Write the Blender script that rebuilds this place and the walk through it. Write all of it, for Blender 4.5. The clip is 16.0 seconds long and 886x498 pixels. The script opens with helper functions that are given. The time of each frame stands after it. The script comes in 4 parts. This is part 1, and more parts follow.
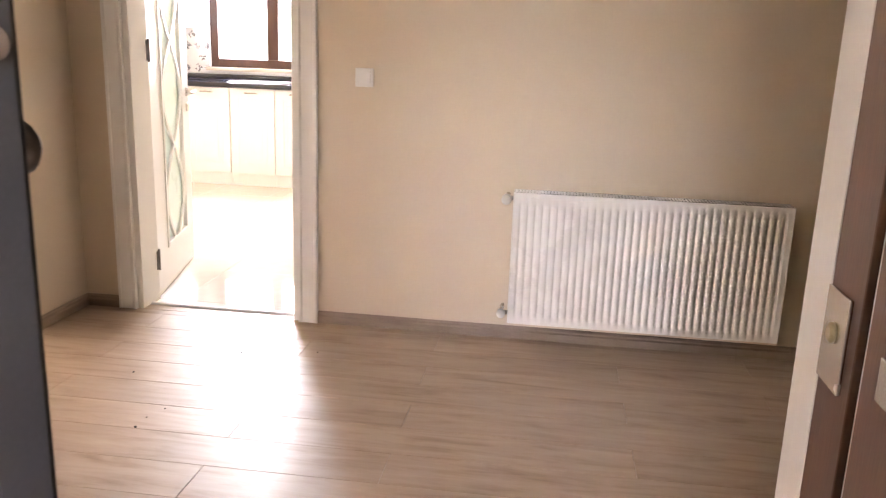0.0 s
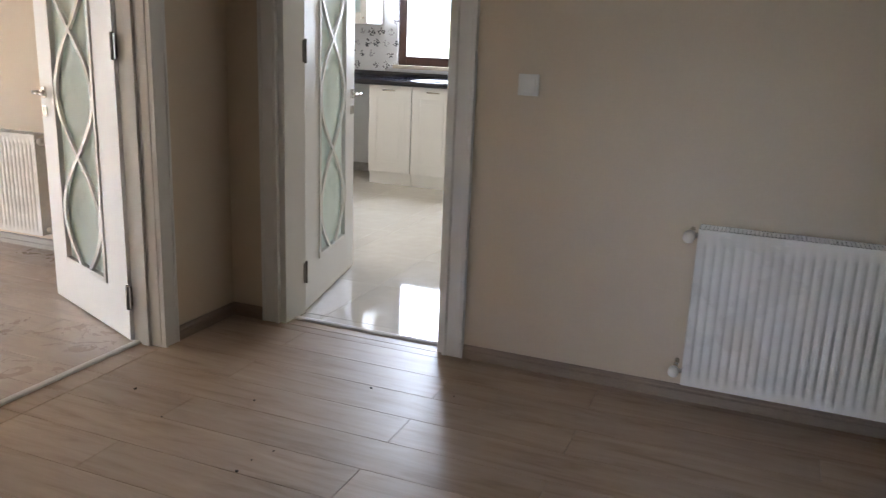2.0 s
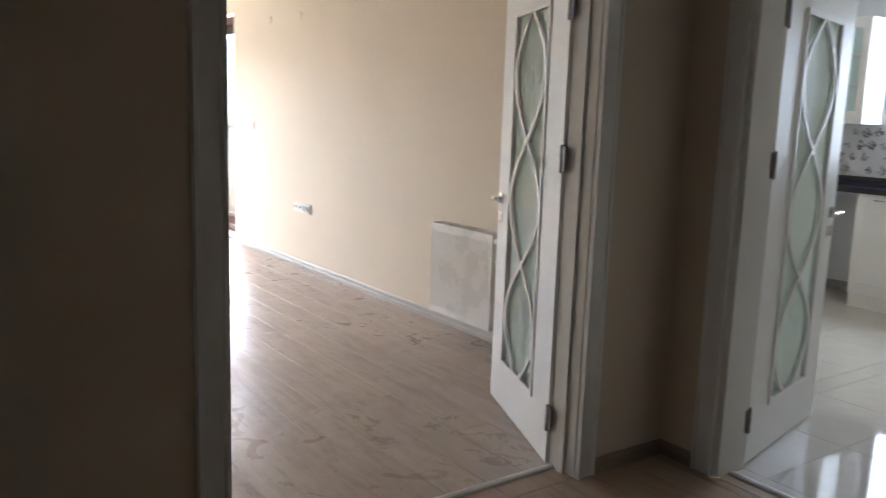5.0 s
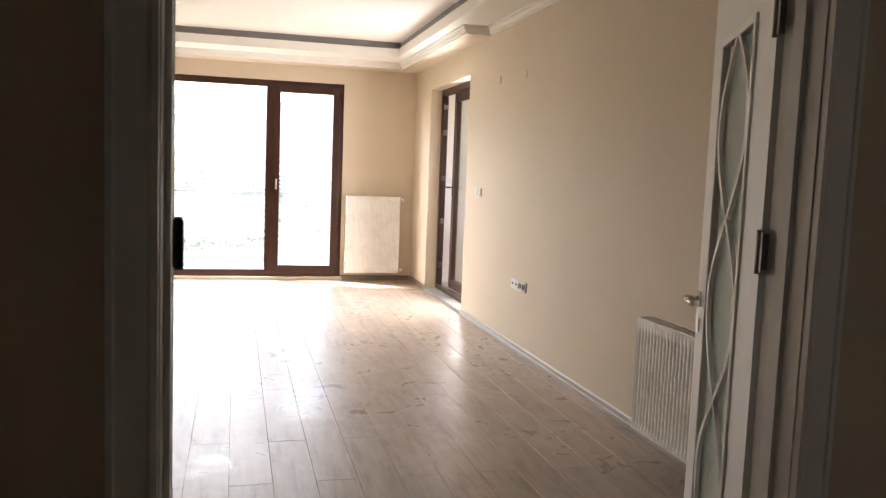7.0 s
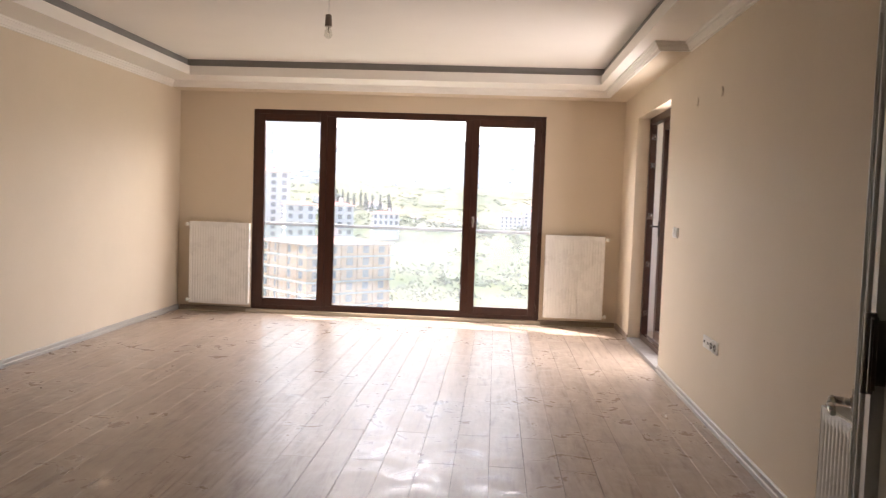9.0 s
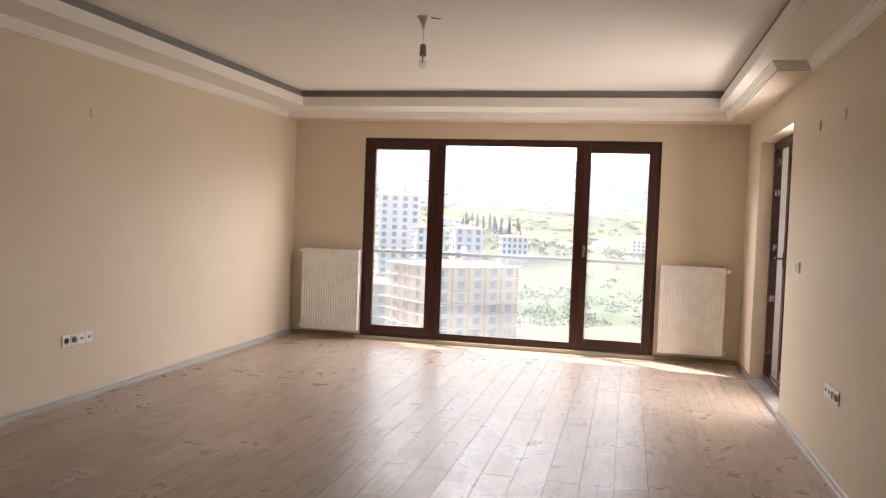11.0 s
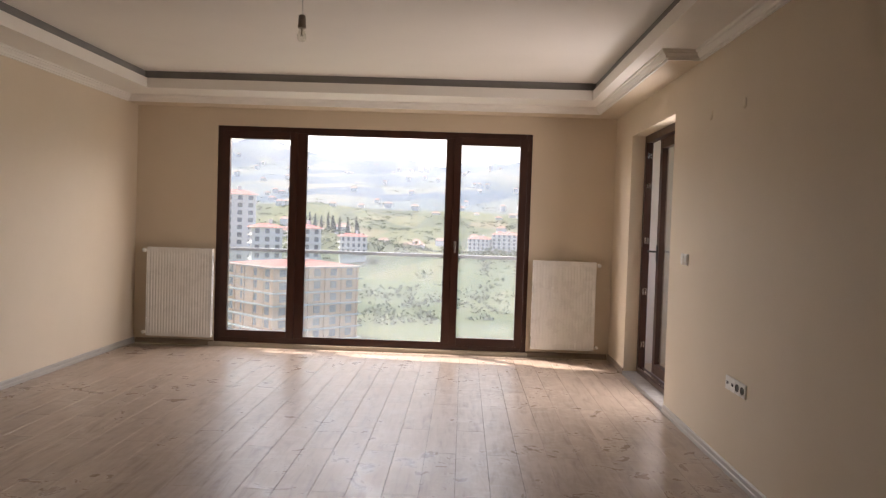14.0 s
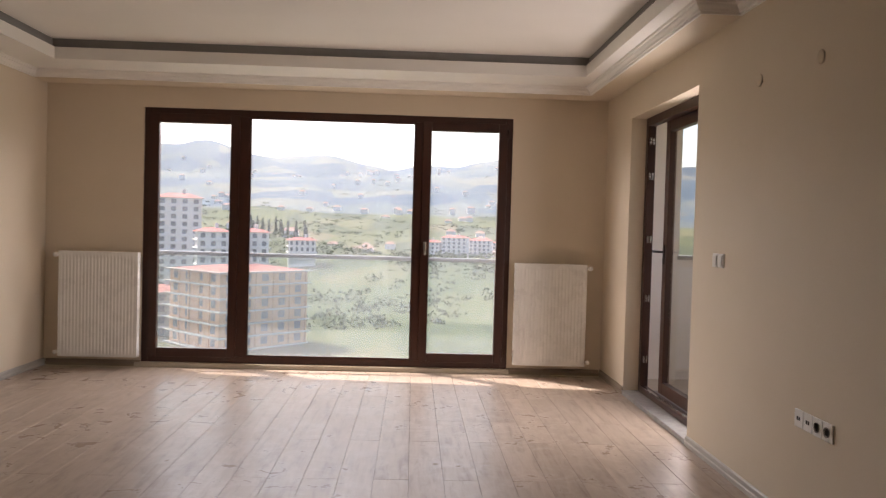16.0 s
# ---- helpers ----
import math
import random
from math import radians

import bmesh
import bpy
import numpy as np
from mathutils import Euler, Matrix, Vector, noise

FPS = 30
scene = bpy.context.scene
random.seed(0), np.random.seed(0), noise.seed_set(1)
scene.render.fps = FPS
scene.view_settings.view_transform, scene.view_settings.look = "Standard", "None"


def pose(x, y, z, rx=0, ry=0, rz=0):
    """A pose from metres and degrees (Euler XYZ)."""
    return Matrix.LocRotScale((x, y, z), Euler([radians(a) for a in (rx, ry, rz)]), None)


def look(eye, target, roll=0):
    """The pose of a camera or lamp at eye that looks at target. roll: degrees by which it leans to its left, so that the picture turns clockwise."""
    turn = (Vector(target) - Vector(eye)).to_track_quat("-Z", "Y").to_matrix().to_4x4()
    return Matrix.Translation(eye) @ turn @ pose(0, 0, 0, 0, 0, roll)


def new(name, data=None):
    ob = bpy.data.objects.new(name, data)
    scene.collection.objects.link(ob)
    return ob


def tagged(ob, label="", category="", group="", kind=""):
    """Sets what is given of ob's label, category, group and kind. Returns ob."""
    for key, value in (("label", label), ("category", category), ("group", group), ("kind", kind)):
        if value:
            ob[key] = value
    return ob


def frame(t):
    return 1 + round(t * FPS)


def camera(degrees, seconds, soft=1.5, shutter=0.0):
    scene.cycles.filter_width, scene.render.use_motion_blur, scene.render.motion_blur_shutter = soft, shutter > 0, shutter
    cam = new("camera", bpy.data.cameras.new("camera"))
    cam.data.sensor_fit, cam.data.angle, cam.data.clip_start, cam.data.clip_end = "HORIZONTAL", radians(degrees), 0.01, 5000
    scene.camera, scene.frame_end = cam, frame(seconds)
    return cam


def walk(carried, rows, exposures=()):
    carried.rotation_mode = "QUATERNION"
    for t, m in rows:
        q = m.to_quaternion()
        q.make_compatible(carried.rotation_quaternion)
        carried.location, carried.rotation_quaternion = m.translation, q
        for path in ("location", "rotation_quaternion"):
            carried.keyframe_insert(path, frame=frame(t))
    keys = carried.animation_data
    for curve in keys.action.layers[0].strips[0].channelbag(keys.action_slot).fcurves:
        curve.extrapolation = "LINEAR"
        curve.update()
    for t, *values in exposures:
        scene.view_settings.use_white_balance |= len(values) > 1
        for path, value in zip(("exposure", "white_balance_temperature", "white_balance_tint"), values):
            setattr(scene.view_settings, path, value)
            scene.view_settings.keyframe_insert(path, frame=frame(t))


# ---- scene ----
cam = camera(57.7, 16.0, soft=1.25, shutter=0.35)
PATH = [
    (0, (-3.915, -2.38, 1.314), (-1.99, -2.127, 0.837), 2.0),
    (0.5, (-3.814, -2.454, 1.308), (-1.91, -2.084, 0.818), 2.1),
    (1, (-3.714, -2.515, 1.313), (-1.851, -1.982, 0.82), 2.1),
    (1.5, (-3.571, -2.507, 1.323), (-1.739, -1.881, 0.822), 2.1),
    (2, (-3.38, -2.422, 1.348), (-1.583, -1.704, 0.843), 2.3),
    (2.5, (-3.324, -2.4, 1.382), (-1.57, -1.581, 0.883), 2.2),
    (3, (-3.315, -2.415, 1.41), (-1.575, -1.56, 0.918), 2.0),
    (3.5, (-3.336, -2.366, 1.436), (-1.607, -1.47, 0.979), 2.2),
    (4, (-3.323, -2.294, 1.447), (-1.675, -1.229, 1.059), 2.3),
    (4.5, (-3.229, -2.246, 1.452), (-1.788, -0.902, 1.106), 2.0),
    (5, (-3.003, -2.243, 1.424), (-1.861, -0.634, 1.095), 1.9),
    (5.2, (-2.934, -2.231, 1.414), (-1.887, -0.559, 1.087), 2.0),
    (7.3, (-1.978, -1.591, 1.453), (-1.521, 0.348, 1.275), 2.0),
    (7.5, (-1.924, -1.544, 1.462), (-1.492, 0.402, 1.291), 1.8),
    (8, (-1.677, -1.343, 1.462), (-1.381, 0.629, 1.307), 1.7),
    (8.5, (-1.502, -1.25, 1.488), (-1.442, 0.744, 1.35), 1.8),
    (9, (-1.324, -1.054, 1.458), (-1.452, 0.939, 1.336), 2.0),
    (9.5, (-1.207, -0.902, 1.504), (-1.455, 1.078, 1.381), 1.9),
    (10, (-1.129, -0.831, 1.5), (-1.522, 1.127, 1.392), 2.1),
    (10.2, (-1.101, -0.822, 1.503), (-1.548, 1.125, 1.405), 2.1),
    (12.3, (-1.098, -0.9, 1.545), (-1.527, 1.053, 1.487), 1.9),
    (12.5, (-1.115, -0.864, 1.526), (-1.509, 1.096, 1.469), 2.1),
    (13, (-1.251, -0.767, 1.515), (-1.55, 1.209, 1.454), 2.1),
    (13.5, (-1.407, -0.602, 1.487), (-1.559, 1.392, 1.427), 2.1),
    (14, (-1.503, -0.393, 1.465), (-1.553, 1.606, 1.401), 1.9),
    (14.5, (-1.549, -0.025, 1.436), (-1.581, 1.974, 1.37), 1.9),
    (15, (-1.659, 0.268, 1.443), (-1.679, 2.267, 1.376), 1.9),
    (15.5, (-1.725, 0.531, 1.451), (-1.718, 2.53, 1.387), 1.8),
    (16, (-1.71, 0.815, 1.406), (-1.635, 2.813, 1.354), 1.6),
]

# exposure follows the phone's own metering
EXPOSURES = [(0.0, 6.3, 7250, 27), (0.7, 5.75, 6800, 22), (1.5, 5.0, 6250, 17), (2.5, 4.52, 6100, 16), (3.5, 4.4, 6050, 15), (4.3, 4.2, 5700, 11), (5.2, 3.9, 5800, 13), (6.3, 3.3, 6400, 14), (7.4, 3.05, 6750, 18), (8.5, 2.72, 6950, 22), (9.5, 2.4, 6950, 22), (12.5, 2.25, 7000, 21), (14.0, 1.78, 7000, 22), (16.0, 1.6, 7000, 23)]
walk(cam, [(t, look(eye, target, roll)) for t, eye, target, roll in PATH], EXPOSURES)

# ---- light ----
SUN_DIR = Vector((-0.52, 0.40, 0.76)).normalized()
world = bpy.data.worlds.new("sky")
scene.world = world
world.use_nodes = True
wn = world.node_tree.nodes
sky = wn.new("ShaderNodeTexSky")
sky.sky_type, sky.sun_disc = "NISHITA", False
sky.sun_elevation = math.asin(SUN_DIR.z)
sky.sun_rotation = math.atan2(SUN_DIR.x, SUN_DIR.y)
sky.air_density, sky.dust_density, sky.ozone_density = 1.0, 3.0, 1.0
world.node_tree.links.new(sky.outputs["Color"], wn["Background"].inputs["Color"])
wn["Background"].inputs["Strength"].default_value = 0.15
sun = new("sun", bpy.data.lights.new("sun", "SUN"))
sun.data.energy, sun.data.angle, sun.data.color = 2.8, radians(0.5), (1.0, 0.95, 0.86)
sun.matrix_world = look((-20, 30, 40), Vector((-20, 30, 40)) - SUN_DIR)


def sky_lamp(name, eye, target, w, h, watts, tone=(1.0, 0.98, 0.95)):
    """Stands in for the sky's light at an opening, or adds fill light."""
    lp = new(name, bpy.data.lights.new(name, "AREA"))
    lp.data.shape, lp.data.size, lp.data.size_y, lp.data.energy = "RECTANGLE", w, h, watts
    lp.data.color = tone
    lp.matrix_world = look(eye, target)


sky_lamp("kitchen_window_sky", (4.02, 0.43, 1.71), (0, 0.43, 1.60), 1.2, 1.12, 6.0, (0.86, 0.94, 1.0))
sky_lamp("balcony_door_sky", (0.56, 6.1, 1.18), (-3.8, 4.4, 1.2), 1.4, 1.7, 24)
# unseen fill lamp under the slab above, added to brighten the living room
sky_lamp("front_window_fill", (-2.53, 9.2, 2.68), (-2.53, 6.6, 0.6), 3.4, 0.55, 48)
# fill lamp added on the unseen landing to brighten the hall
sky_lamp("landing_fill", (-5.36, -2.55, 1.82), (0, -2.4, 1.2), 0.85, 0.7, 0.1)

# ---- materials ----
def ramp(nt, fac, stops):
    r = nt.nodes.new("ShaderNodeValToRGB")
    els = r.color_ramp.elements
    while len(els) < len(stops):
        els.new(0.5)
    for e, (p, c) in zip(els, stops):
        e.position, e.color = p, (*c, 1)
    nt.links.new(fac, r.inputs["Fac"])
    return r.outputs["Color"]


def tex(nt, kind, scale, detail=4, rough=0.55, stretch=(1, 1, 1), coord="Object"):
    co = nt.nodes.new("ShaderNodeTexCoord")
    mp = nt.nodes.new("ShaderNodeMapping")
    mp.inputs["Scale"].default_value = stretch
    nt.links.new(co.outputs[coord], mp.inputs["Vector"])
    n = nt.nodes.new(kind)
    nt.links.new(mp.outputs["Vector"], n.inputs["Vector"])
    n.inputs["Scale"].default_value = scale
    if kind == "ShaderNodeTexNoise":
        n.inputs["Detail"].default_value, n.inputs["Roughness"].default_value = detail, rough
    return n


def bump(nt, bsdf, height, strength, distance=0.002):
    b = nt.nodes.new("ShaderNodeBump")
    b.inputs["Strength"].default_value, b.inputs["Distance"].default_value = strength, distance
    nt.links.new(height, b.inputs["Height"])
    nt.links.new(b.outputs["Normal"], bsdf.inputs["Normal"])


def surface(name, a, b, rough=0.5, scale=3.0, grain=60.0, relief=0.15, metal=0.0, rvar=0.1, stretch=(1, 1, 1), coat=0.0):
    """Two colours mixed by a coarse and a fine noise, with fine relief and uneven gloss."""
    m = bpy.data.materials.new(name)
    m.use_nodes = True
    nt = m.node_tree
    bs = nt.nodes["Principled BSDF"]
    n1 = tex(nt, "ShaderNodeTexNoise", scale, 5, 0.6, stretch)
    n2 = tex(nt, "ShaderNodeTexNoise", grain, 3, 0.5, stretch)
    mx = nt.nodes.new("ShaderNodeMath")
    mx.operation = "MULTIPLY_ADD"
    nt.links.new(n2.outputs["Fac"], mx.inputs[0])
    mx.inputs[1].default_value = 0.35
    nt.links.new(n1.outputs["Fac"], mx.inputs[2])
    nt.links.new(ramp(nt, mx.outputs[0], [(0.4, a), (0.95, b)]), bs.inputs["Base Color"])
    mr = nt.nodes.new("ShaderNodeMapRange")
    mr.inputs["To Min"].default_value, mr.inputs["To Max"].default_value = max(0.02, rough - rvar), min(1, rough + rvar)
    nt.links.new(n1.outputs["Fac"], mr.inputs["Value"])
    nt.links.new(mr.outputs["Result"], bs.inputs["Roughness"])
    bs.inputs["Metallic"].default_value = metal
    bs.inputs["Coat Weight"].default_value = coat
    if relief:
        bump(nt, bs, n2.outputs["Fac"], relief)
    return m


def glass_mat(name, tint, gloss=0.9, haze_film=0.0):
    """A thin pane: clear, with a mirror gloss that grows at grazing angles, and a translucent layer that puts haze over
    the view.
    """
    m = bpy.data.materials.new(name)
    m.use_nodes = True
    nt = m.node_tree
    nt.nodes.remove(nt.nodes["Principled BSDF"])
    tr = nt.nodes.new("ShaderNodeBsdfTransparent")
    tr.inputs["Color"].default_value = (*tint, 1)
    gl = nt.nodes.new("ShaderNodeBsdfGlossy")
    gl.inputs["Roughness"].default_value = 0.02
    gl.inputs["Color"].default_value = (gloss, gloss, gloss, 1)
    lw = nt.nodes.new("ShaderNodeLayerWeight")
    pw = nt.nodes.new("ShaderNodeMath")
    pw.operation = "POWER"
    pw.inputs[1].default_value = 5.0
    nt.links.new(lw.outputs["Facing"], pw.inputs[0])
    fr = nt.nodes.new("ShaderNodeMath")
    fr.operation = "MULTIPLY_ADD"
    nt.links.new(pw.outputs[0], fr.inputs[0])
    fr.inputs[1].default_value, fr.inputs[2].default_value = 0.9, 0.035
    mix = nt.nodes.new("ShaderNodeMixShader")
    nt.links.new(fr.outputs[0], mix.inputs[0])
    nt.links.new(tr.outputs[0], mix.inputs[1])
    nt.links.new(gl.outputs[0], mix.inputs[2])
    out = mix.outputs[0]
    if haze_film:
        df = nt.nodes.new("ShaderNodeBsdfTranslucent")
        df.inputs["Color"].default_value = (0.84, 0.9, 0.98, 1)
        n = tex(nt, "ShaderNodeTexNoise", 2.5, 4, 0.6)
        mr = nt.nodes.new("ShaderNodeMapRange")
        mr.inputs["To Min"].default_value, mr.inputs["To Max"].default_value = haze_film * 0.4, haze_film * 1.6
        nt.links.new(n.outputs["Fac"], mr.inputs["Value"])
        m2 = nt.nodes.new("ShaderNodeMixShader")
        nt.links.new(mr.outputs["Result"], m2.inputs[0])
        nt.links.new(out, m2.inputs[1])
        nt.links.new(df.outputs[0], m2.inputs[2])
        out = m2.outputs[0]
    nt.links.new(out, nt.nodes["Material Output"].inputs["Surface"])
    return m


def plank_mat(name, dusty, slick, tint):
    """Greige oak laminate: long grain, a tone of its own for each plank, and dried plaster smears."""
    m = bpy.data.materials.new(name)
    m.use_nodes = True
    nt = m.node_tree
    bs = nt.nodes["Principled BSDF"]
    info = nt.nodes.new("ShaderNodeObjectInfo")
    geo = nt.nodes.new("ShaderNodeNewGeometry")
    off = nt.nodes.new("ShaderNodeVectorMath")
    off.operation = "MULTIPLY_ADD"
    nt.links.new(info.outputs["Random"], off.inputs[0])
    off.inputs[1].default_value = (9, 17, 5)
    nt.links.new(geo.outputs["Position"], off.inputs[2])
    mp = nt.nodes.new("ShaderNodeMapping")
    mp.inputs["Scale"].default_value = (9, 1.1, 1)
    nt.links.new(off.outputs[0], mp.inputs["Vector"])
    g = nt.nodes.new("ShaderNodeTexNoise")
    g.inputs["Scale"].default_value, g.inputs["Detail"].default_value, g.inputs["Roughness"].default_value = 2.2, 8, 0.62
    g.inputs["Distortion"].default_value = 0.6
    nt.links.new(mp.outputs[0], g.inputs["Vector"])
    col = ramp(nt, g.outputs["Fac"], [(0.26, (0.25, 0.172, 0.118)), (0.46, (0.365, 0.272, 0.2)), (0.75, (0.44, 0.34, 0.262))])
    hsv = nt.nodes.new("ShaderNodeHueSaturation")
    hsv.inputs["Saturation"].default_value = tint
    mr = nt.nodes.new("ShaderNodeMapRange")
    mr.inputs["To Min"].default_value, mr.inputs["To Max"].default_value = 0.93, 1.06
    nt.links.new(info.outputs["Random"], mr.inputs["Value"])
    nt.links.new(mr.outputs["Result"], hsv.inputs["Value"])
    nt.links.new(col, hsv.inputs["Color"])

    def world_noise(scale, detail, dist, rough=0.6):
        n = nt.nodes.new("ShaderNodeTexNoise")
        n.inputs["Scale"].default_value, n.inputs["Detail"].default_value = scale, detail
        n.inputs["Distortion"].default_value, n.inputs["Roughness"].default_value = dist, rough
        nt.links.new(geo.outputs["Position"], n.inputs["Vector"])
        return n.outputs["Fac"]

    def span(fac, lo, hi, a=0.0, b=1.0):
        r = nt.nodes.new("ShaderNodeMapRange")
        for k, v in (("From Min", lo), ("From Max", hi), ("To Min", a), ("To Max", b)):
            r.inputs[k].default_value = v
        nt.links.new(fac, r.inputs["Value"])
        return r.outputs["Result"]

    smear = span(world_noise(5.0, 8, 1.2, 0.68), 0.45, 0.63)
    patch = span(world_noise(0.8, 3, 0.3), 0.33, 0.55)
    mul = nt.nodes.new("ShaderNodeMath")
    mul.operation = "MULTIPLY"
    nt.links.new(smear, mul.inputs[0])
    nt.links.new(patch, mul.inputs[1])
    dust = nt.nodes.new("ShaderNodeMath")
    dust.operation = "MULTIPLY"
    nt.links.new(mul.outputs[0], dust.inputs[0])
    dust.inputs[1].default_value = dusty
    mix = nt.nodes.new("ShaderNodeMix")
    mix.data_type = "RGBA"
    nt.links.new(dust.outputs[0], mix.inputs["Factor"])
    nt.links.new(hsv.outputs["Color"], mix.inputs["A"])
    mix.inputs["B"].default_value = (0.6, 0.55, 0.5, 1)
    nt.links.new(mix.outputs["Result"], bs.inputs["Base Color"])
    rr = span(mul.outputs[0], 0, 1, 0.42, slick)
    nt.links.new(rr, bs.inputs["Roughness"])
    bs.inputs["Specular IOR Level"].default_value = 0.42
    bump(nt, bs, g.outputs["Fac"], 0.12, 0.001)
    return m


WALL = surface("cream_wall_paint", (0.66, 0.56, 0.43), (0.71, 0.61, 0.48), 0.62, 1.2, 90, 0.10)
HALL = surface("beige_wall_paint", (0.62, 0.52, 0.40), (0.67, 0.57, 0.44), 0.55, 1.2, 90, 0.10)
CEIL = surface("white_ceiling_paint", (0.78, 0.74, 0.69), (0.82, 0.78, 0.73), 0.8, 1.5, 70, 0.06)
PLASTER = surface("white_plaster_moulding", (0.80, 0.77, 0.72), (0.84, 0.81, 0.76), 0.6, 4, 120, 0.06)
GREYBAND = surface("grey_recess", (0.20, 0.19, 0.19), (0.25, 0.24, 0.23), 0.7, 4, 80, 0.08)
WHITE = surface("white_lacquer", (0.78, 0.77, 0.74), (0.82, 0.81, 0.78), 0.32, 5, 160, 0.04)
DOORWHITE = surface("white_door_film", (0.76, 0.75, 0.72), (0.80, 0.79, 0.76), 0.38, 4, 200, 0.04)
RADW = surface("white_radiator_enamel", (0.80, 0.79, 0.76), (0.84, 0.83, 0.80), 0.28, 6, 200, 0.03)
PLASTIC = surface("white_plastic", (0.76, 0.75, 0.72), (0.8, 0.79, 0.76), 0.35, 8, 200, 0.02)
DARKPL = surface("dark_plastic", (0.02, 0.02, 0.02), (0.04, 0.04, 0.04), 0.4, 8, 200, 0.02)
CHROME = surface("brushed_nickel", (0.55, 0.53, 0.5), (0.66, 0.64, 0.6), 0.25, 20, 300, 0.03, metal=1.0)
STEELH = surface("dull_steel_hinge", (0.2, 0.19, 0.18), (0.32, 0.3, 0.28), 0.38, 20, 300, 0.05, metal=1.0)
WALNUT = surface("walnut_laminate", (0.075, 0.03, 0.016), (0.17, 0.075, 0.04), 0.35, 3, 40, 0.08, stretch=(6, 6, 0.6))
BRONZE = surface("dark_bronze", (0.05, 0.042, 0.036), (0.09, 0.075, 0.06), 0.35, 20, 200, 0.03, metal=0.9)
ESPRESSO = surface("dark_espresso_laminate", (0.006, 0.004, 0.003), (0.012, 0.008, 0.006), 0.62, 3, 40, 0.06, stretch=(6, 6, 0.6))
FRAME = surface("mahogany_pvc", (0.03, 0.009, 0.005), (0.062, 0.02, 0.01), 0.36, 3, 40, 0.06, stretch=(5, 5, 1.2))
BASEB = surface("greige_skirting", (0.22, 0.165, 0.12), (0.33, 0.26, 0.2), 0.45, 3, 60, 0.05, stretch=(1, 1, 5))
BASEG = surface("grey_skirting", (0.36, 0.335, 0.30), (0.46, 0.43, 0.39), 0.45, 3, 60, 0.05, stretch=(1, 1, 5))
THRESH = surface("white_threshold_strip", (0.62, 0.6, 0.57), (0.72, 0.7, 0.67), 0.4, 8, 100, 0.06)
MARBLE = surface("beige_marble", (0.42, 0.36, 0.28), (0.56, 0.49, 0.4), 0.35, 6, 60, 0.08)
GREYSTONE = surface("grey_granite", (0.16, 0.155, 0.15), (0.36, 0.35, 0.34), 0.4, 14, 90, 0.1)
TILE = surface("cream_porcelain_tile", (0.5, 0.46, 0.39), (0.6, 0.555, 0.48), 0.05, 2.2, 14, 0.0, rvar=0.02)
GROUT = surface("tile_grout", (0.3, 0.28, 0.25), (0.4, 0.37, 0.33), 0.8, 8, 80, 0.1)
SUBFLOOR = surface("dark_underlay", (0.09, 0.075, 0.06), (0.13, 0.11, 0.09), 0.9, 5, 60, 0.1)
BLACKTOP = surface("black_granite_worktop", (0.004, 0.005, 0.012), (0.008, 0.01, 0.02), 0.1, 30, 200, 0.0, rvar=0.04)
STEEL = surface("stainless_steel", (0.42, 0.42, 0.42), (0.55, 0.55, 0.55), 0.3, 12, 200, 0.04, metal=1.0)
SPLASH = surface("pale_wall_tile", (0.62, 0.63, 0.65), (0.7, 0.71, 0.72), 0.18, 4, 60, 0.04)
SPLASHINK = surface("dark_flower_print", (0.05, 0.05, 0.06), (0.2, 0.2, 0.22), 0.2, 20, 90, 0.0)
SPLASHPALE = surface("grey_flower_print", (0.3, 0.3, 0.32), (0.45, 0.45, 0.47), 0.2, 20, 90, 0.0)
FROST = surface("frosted_glass", (0.72, 0.82, 0.81), (0.78, 0.88, 0.87), 0.3, 3, 60, 0.05)
fnt = FROST.node_tree
ft, fm = fnt.nodes.new("ShaderNodeBsdfTranslucent"), fnt.nodes.new("ShaderNodeMixShader")
ft.inputs["Color"].default_value, fm.inputs[0].default_value = (0.9, 0.97, 0.96, 1), 0.72
fnt.links.new(fnt.nodes["Principled BSDF"].outputs[0], fm.inputs[1])
fnt.links.new(ft.outputs[0], fm.inputs[2])
fnt.links.new(fm.outputs[0], fnt.nodes["Material Output"].inputs["Surface"])
LANDING = surface("landing_plaster", (0.5, 0.47, 0.42), (0.58, 0.55, 0.5), 0.7, 2, 60, 0.1)
RENDERW = surface("white_outside_render", (0.62, 0.58, 0.55), (0.7, 0.66, 0.62), 0.8, 2, 60, 0.15)
RENDERB = surface("beige_outside_render", (0.5, 0.42, 0.33), (0.58, 0.5, 0.4), 0.8, 2, 60, 0.15)
ALU = surface("grey_aluminium", (0.26, 0.27, 0.28), (0.36, 0.37, 0.38), 0.35, 10, 200, 0.03, metal=0.6)
CLAY = surface("clay_crumb", (0.04, 0.03, 0.025), (0.1, 0.08, 0.06), 0.9, 30, 200, 0.2)
BRASS = surface("dull_brass", (0.4, 0.33, 0.2), (0.5, 0.42, 0.27), 0.3, 20, 200, 0.0, metal=1.0)
PLANK = plank_mat("greige_oak_laminate", 0.08, 0.22, 0.8)
HALLPLANK = plank_mat("swept_oak_laminate", 0.03, 0.35, 1.04)
PANE = glass_mat("window_glass", (0.94, 0.96, 0.95), haze_film=0.052)
CLEARPANE = glass_mat("clear_door_glass", (0.94, 0.96, 0.95))
RAILGLASS = glass_mat("balustrade_glass", (0.88, 0.93, 0.91), haze_film=0.03)
BULBGLASS = glass_mat("clear_bulb_glass", (0.9, 0.9, 0.88))


